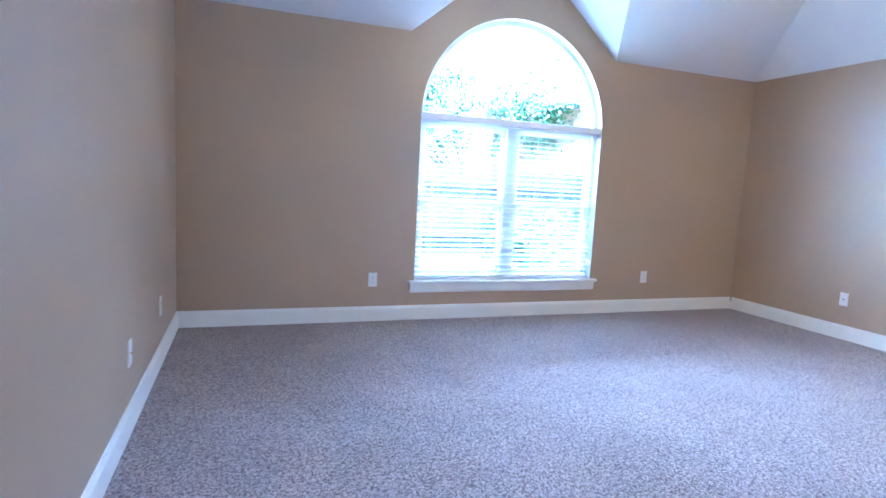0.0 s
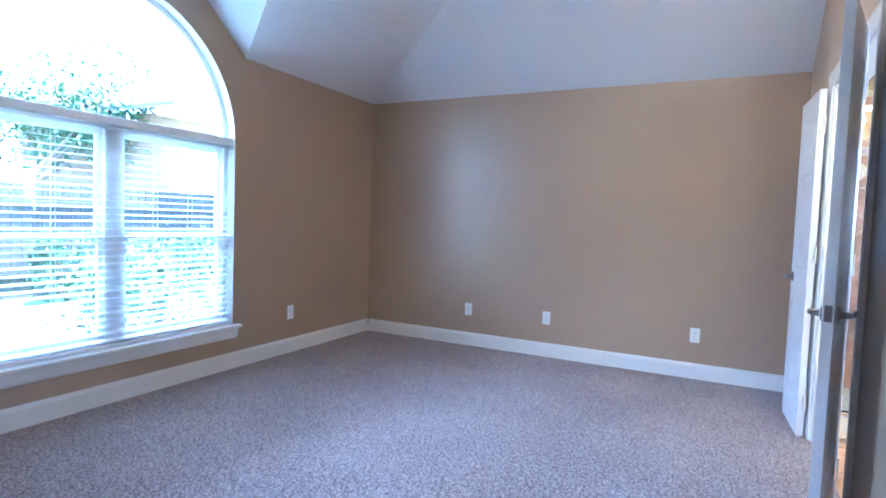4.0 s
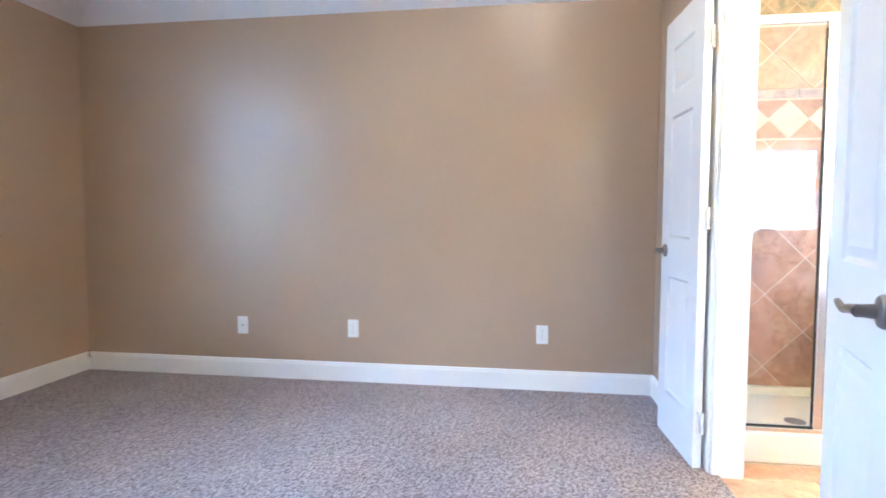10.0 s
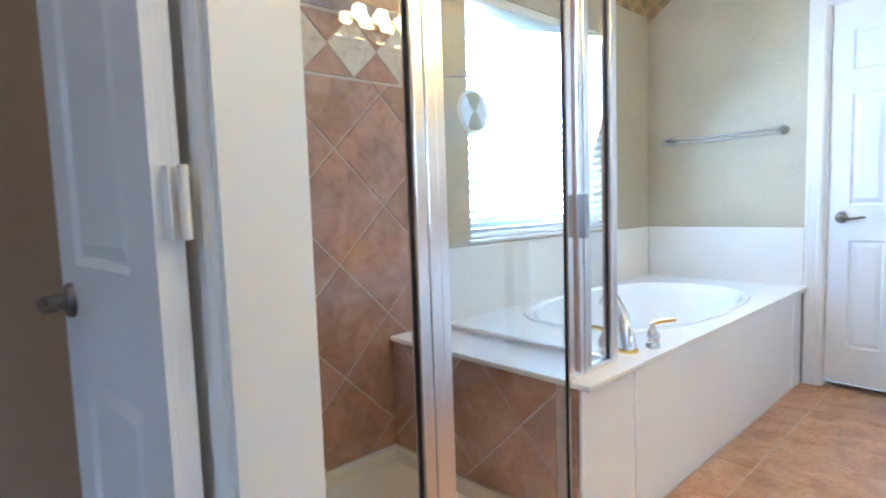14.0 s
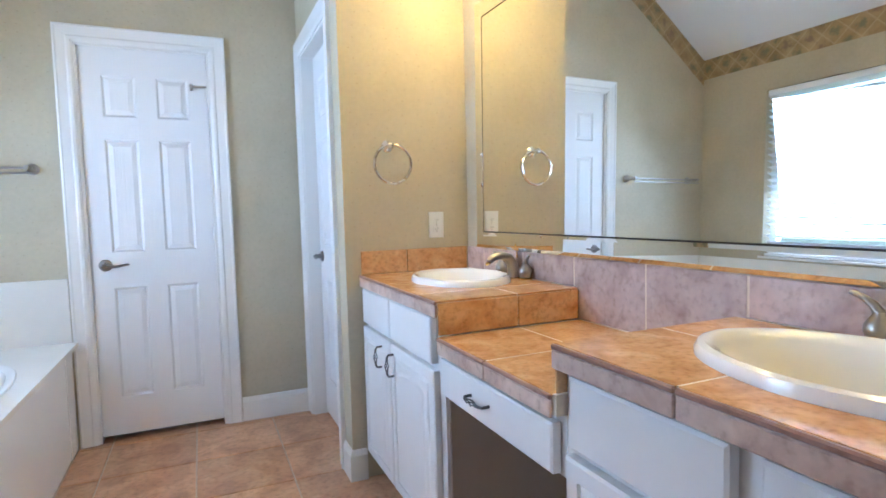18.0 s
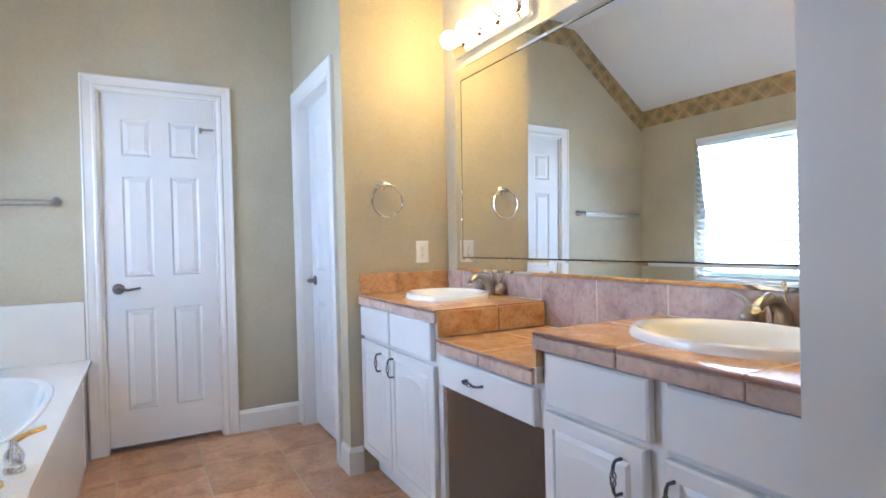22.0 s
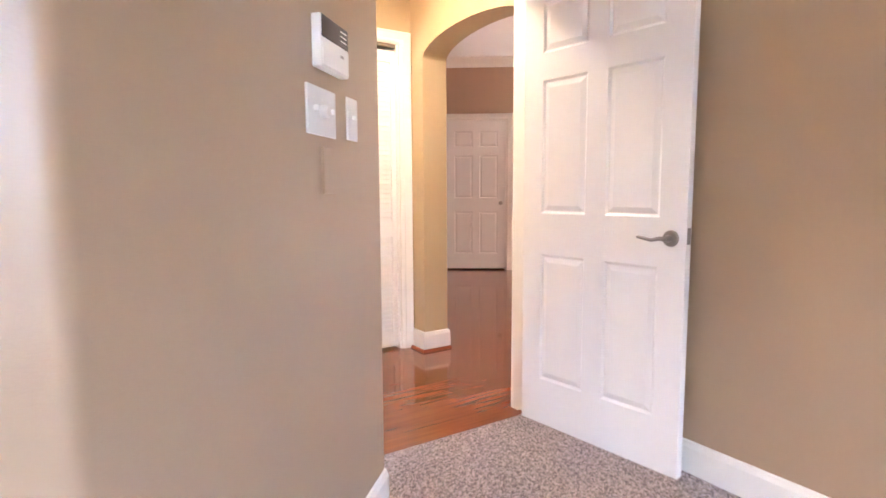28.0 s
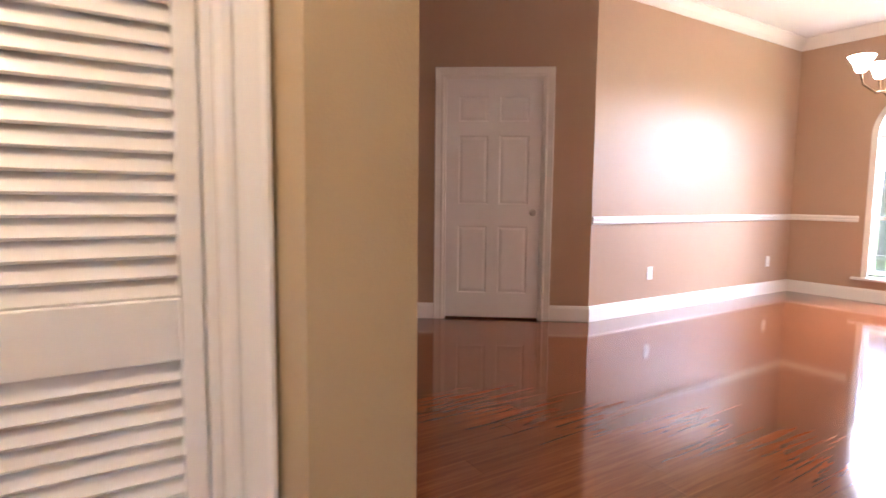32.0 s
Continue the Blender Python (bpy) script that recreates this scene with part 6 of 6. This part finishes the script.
dw = tagged(thing("window_2", "tall white dining window with an arched top", "window"), kind="structure")
ring2 = [(DX - 0.09, y, z) for y, z in [dwin[0]] + dwin[2:][::-1] + [dwin[1]]]
part("window_frame", sweep(ring2, [(0, 0), (0.05, 0), (0.05, 0.06), (0, 0.06)], (1, 0, 0), True), WHITE, dw)
part("casing", sweep([(DX, DWA, 0.25), (DX, DWA, 1.75)] + [(DX, y, z) for y, z in dwin[2:-1][::-1]] + [(DX, DWB, 0.25)], [(0, 0), (-0.06, 0), (-0.06, 0.016), (0, 0.012)], (1, 0, 0)), TRIM, dw)
part("transom", box(DX - 0.08, DX - 0.03, DWA, DWB, 1.72, 1.78, 0.004), WHITE, dw)
part("mullion", box(DX - 0.08, DX - 0.03, dwc - 0.05, dwc + 0.05, 0.28, 1.72, 0.004), WHITE, dw)
part("window_sill", box(DX - 0.09, DX + 0.05, DWA - 0.08, DWB + 0.08, 0.225, 0.252, 0.006, 2), TRIM, dw)
for y0, y1 in ((DWA + 0.05, dwc - 0.05), (dwc + 0.05, DWB - 0.05)):
    for z0, z1, xx in ((0.29, 0.90, -0.05), (0.86, 1.72, -0.07)):
        s = part("sash", sweep([(DX + xx, y0, z0), (DX + xx, y0, z1), (DX + xx, y1, z1), (DX + xx, y1, z0)][::-1], [(0, 0), (0.04, 0), (0.04, 0.02), (0, 0.02)], (1, 0, 0), True), WHITE, dw)
        pn = put("pane", box(DX + xx + 0.008, DX + xx + 0.012, y0 + 0.03, y1 - 0.03, z0 + 0.03, z1 - 0.03), GLASS)
        pn.parent, pn.visible_shadow = s, False
CX, CY = -5.60, -2.78
ch = thing("chandelier", "bronze chandelier with lit upturned glass bells", "chandelier", pose(CX, CY, 0.17))
part("stem", tube([(0, 0, ZD - 0.17), (0, 0, 1.75)], 0.012, 10), BRONZE, ch)
part("canopy", lathe([(0, ZD), (0.07, ZD), (0.06, ZD - 0.025), (0.015, ZD - 0.04), (0, ZD - 0.04)], 20, pose(0, 0, -0.17)), BRONZE, ch, "", True)
part("hub", lathe([(0, 1.66), (0.02, 1.68), (0.045, 1.74), (0.03, 1.80), (0.018, 1.84), (0, 1.85)], 18), BRONZE, ch, "", True)
LITB = glowing("lit_glass_bell", (1.0, 0.86, 0.62), 2.6)
for k in range(5):
    a = radians(20 + 72 * k)
    c, s = math.cos(a), math.sin(a)
    pts = [(c * r, s * r, z) for r, z in ((0.03, 1.74), (0.10, 1.67), (0.20, 1.66), (0.28, 1.72), (0.30, 1.80))]
    ar = part("arm", tube(pts, 0.008, 8), BRONZE, ch, "", True)
    o = put("shade", lathe([(0.025, 0), (0.035, 0.01), (0.05, 0.06), (0.085, 0.11), (0.082, 0.11), (0.046, 0.06), (0.03, 0.012)], 20, pose(c * 0.30, s * 0.30, 1.81)), LITB, True)
    o.parent = ar
hl = thing("hall_light", "lit recessed hall ceiling light with white trim", "ceiling light")
part("trim_ring", lathe([(0.06, ZH - 0.001), (0.09, ZH - 0.001), (0.087, ZH - 0.010), (0.063, ZH - 0.008), (0.058, ZH + 0.03)], 24, pose(-0.35, -1.4, 0)), WHITE, hl, "", True)
part("bulb", lathe([(0, ZH - 0.013), (0.04, ZH - 0.011), (0.058, ZH - 0.002), (0, ZH - 0.001)], 20, pose(-0.35, -1.4, 0)), glowing("lit_hall_bulb", (1.0, 0.82, 0.55), 1.2), hl, "", True)

# ---- outside the windows ----
tagged(put("ground", box(-300, 300, -300, 300, -0.4, -0.3), GRASS), "sunlit lawn round the house", "", "", "structure")
tagged(put("patio", box(2.0, 4.6, YN + 1.2, YN + 5.0, -0.3, -0.22, 0.02), PATIO), "pale concrete patio slab", "", "", "structure")


def fence(at, n, label):
    f = thing("fence", label, "fence", at)
    me = bpy.data.meshes.new("board")
    b = box(-0.07, 0.07, -0.01, 0.01, -0.35, 1.55, 0.004)
    b.to_mesh(me)
    b.free()
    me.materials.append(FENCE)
    for i in range(n):
        o = new("board", me)
        o.parent = f
        o.matrix_parent_inverse.identity()
        o.location = ((i - n / 2) * 0.148, 0, random.uniform(-0.015, 0.015))
    for z in (0.1, 1.2):
        o = put("rail", box(-n * 0.074, n * 0.074, -0.06, -0.012, z, z + 0.09, 0.005), FENCE)
        o.parent = f
    return f


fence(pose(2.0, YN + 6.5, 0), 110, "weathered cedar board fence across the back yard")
fence(pose(-11.5, -2.5, 0, 0, 0, 90), 70, "weathered cedar board fence beside the house")


def leafy(name, label, at, r, n, size, trunk=0.0, rng=None, cat="shrub"):
    rng = rng or random.Random(5)
    d = thing(name, label, cat, at)
    verts, faces = [], []
    lumps = [(Vector((rng.uniform(-1, 1) * r[0], rng.uniform(-1, 1) * r[1], trunk + rng.uniform(0.25, 0.95) * r[2])), rng.uniform(0.25, 0.5)) for _ in range(14)]
    for i in range(n):
        c, q = lumps[i % len(lumps)]
        v = Vector((rng.gauss(0, 1), rng.gauss(0, 1), rng.gauss(0, 1))).normalized() * q * rng.uniform(0.5, 1.1) * max(r[0], r[2] * 0.6)
        p = c + v
        p.z = max(p.z, 0.02)
        e = Euler((rng.uniform(-1, 1), rng.uniform(-1, 1), rng.uniform(0, 6.28))).to_matrix()
        s = size * rng.uniform(0.6, 1.3)
        k = len(verts)
        verts += [p + e @ Vector(t) * s for t in ((-0.5, 0, 0), (0, -0.22, 0.05), (0.5, 0, 0), (0, 0.22, 0.05))]
        faces.append((k, k + 1, k + 2, k + 3))
    me = bpy.data.meshes.new("crown")
    me.from_pydata([tuple(v) for v in verts], [], faces)
    me.materials.append(LEAF)
    o = new("crown", me)
    o.parent = d
    bm = bmesh.new()
    for c, q in lumps:
        tube([(0, 0, 0), (c.x * 0.3, c.y * 0.3, trunk * 0.8 + 0.1), (c.x, c.y, c.z)], [0.09 if trunk else 0.03, 0.05 if trunk else 0.02, 0.012], 6, bm)
    part("trunk", bm, BARK, d)
    return d


rg = random.Random(11)
for x, y, w in ((-0.6, 1.5, 0.8), (2.9, 1.6, 0.7), (3.9, 2.4, 0.8), (-1.4, 3.2, 0.9), (5.6, 4.9, 0.9), (1.2, 5.2, 0.7), (6.7, 4.6, 0.9), (7.9, 5.0, 0.9), (4.6, 5.7, 0.6)):
    leafy("shrub", "leafy green garden shrub outside the bedroom window", pose(x, YN + y, -0.3), (w, w * 0.8, 1.0), 2600, 0.075, 0, rg)
for x, y, h in ((-1.5, 9.5, 2.2), (2.0, 10.0, 2.0), (5.0, 9.0, 2.4), (8.5, 10.5, 2.5)):
    leafy("tree", "spreading green tree beyond the back fence", pose(x, YN + y, -0.3), (2.4, 1.6, 1.7), 9000, 0.13, 2.3, rg, "tree")
nh = thing("neighbour_house", "neighbouring brick house with pale eaves beyond the fence", "house", pose(11.6, YN + 9.5, -0.3))
part("wall", box(-4.5, 4, -3, 3, 0, 3.5), BRICKM, nh)
part("roof", sheet([[(-5, -3.5, 3.5), (4.5, -3.5, 3.5), (2.5, 0, 5.9), (-3, 0, 5.9)], [(-5, -3.5, 3.5), (-3, 0, 5.9), (-5, 3.5, 3.5)]], (0, 0, 0.08)), mat("grey_shingle", (0.18, 0.17, 0.16), 0.9, vary=0.2, scale=10), nh)
part("eave", box(-5, 4.5, -3.5, -3.0, 3.32, 3.5), WHITE, nh)


# ---- floor pieces ----
floor_b = bpy.data.objects["floor_bath"]
P, X0, Y0 = 0.40, 2.995, -2.44
for i in range(-4, 5):
    for j in range(-3, 9):
        a, b = X0 + i * P, Y0 + j * P
        x0, x1, y0, y1 = max(a, XM + 0.002), min(a + P, SHX - 0.052 if b > -0.75 else TX - 0.014), max(b, YWC - 0.09), min(b + P, YS - 0.03)
        if b <= -0.75 < b + P:
            x1 = min(a + P, SHX - 0.052)
        if x1 - x0 > 0.02 and y1 - y0 > 0.02:
            if y0 < YWC and not (WCL < x1 and x0 < WCR):
                y0 = YWC
            o = put("tile", box(x0 + 0.003, x1 - 0.003, y0 + 0.003, y1 - 0.003, -0.012, 0.0, 0.0025), FLOORT)
            o.parent = floor_b
wood = bpy.data.objects["floor_wood"]
PW = 0.127
verts, faces = [], []
rp_ = random.Random(3)
y = -7.0
n_parts = 0
while y < -0.83:
    x = -7.6 - rp_.uniform(0, 1.1)
    while x < XHE:
        ln = 1.22
        x0, x1 = max(x, -7.565), min(x + ln, XHE - 0.002)
        y1 = min(y + PW, -0.802)
        if x1 - x0 > 0.05:
            near = x1 > -4.2 and y > -4.6
            if near and n_parts < 300:
                bmq = box(x0 + 0.0006, x1 - 0.0006, y, y1, -0.0015, 0.0)
                o = put("plank", bmq, WOODF)
                o.parent = wood
                n_parts += 1
            else:
                k = len(verts)
                verts += [(x0 + 0.0006, y, 0), (x1 - 0.0006, y, 0), (x1 - 0.0006, y1, 0), (x0 + 0.0006, y1, 0)]
                verts += [(a[0], a[1], -0.0015) for a in verts[k:k + 4]]
                faces += [(k, k + 1, k + 2, k + 3), (k, k + 4, k + 5, k + 1), (k + 1, k + 5, k + 6, k + 2), (k + 2, k + 6, k + 7, k + 3), (k + 3, k + 7, k + 4, k)]
        x += ln
    y += PW
me = bpy.data.meshes.new("far_planks")
me.from_pydata(verts, [], faces)
me.materials.append(WOODF)
o = new("far_planks", me)
o.parent = wood
tagged(o, "cherry laminate planks of the dining room floor", "", "", "stuff")
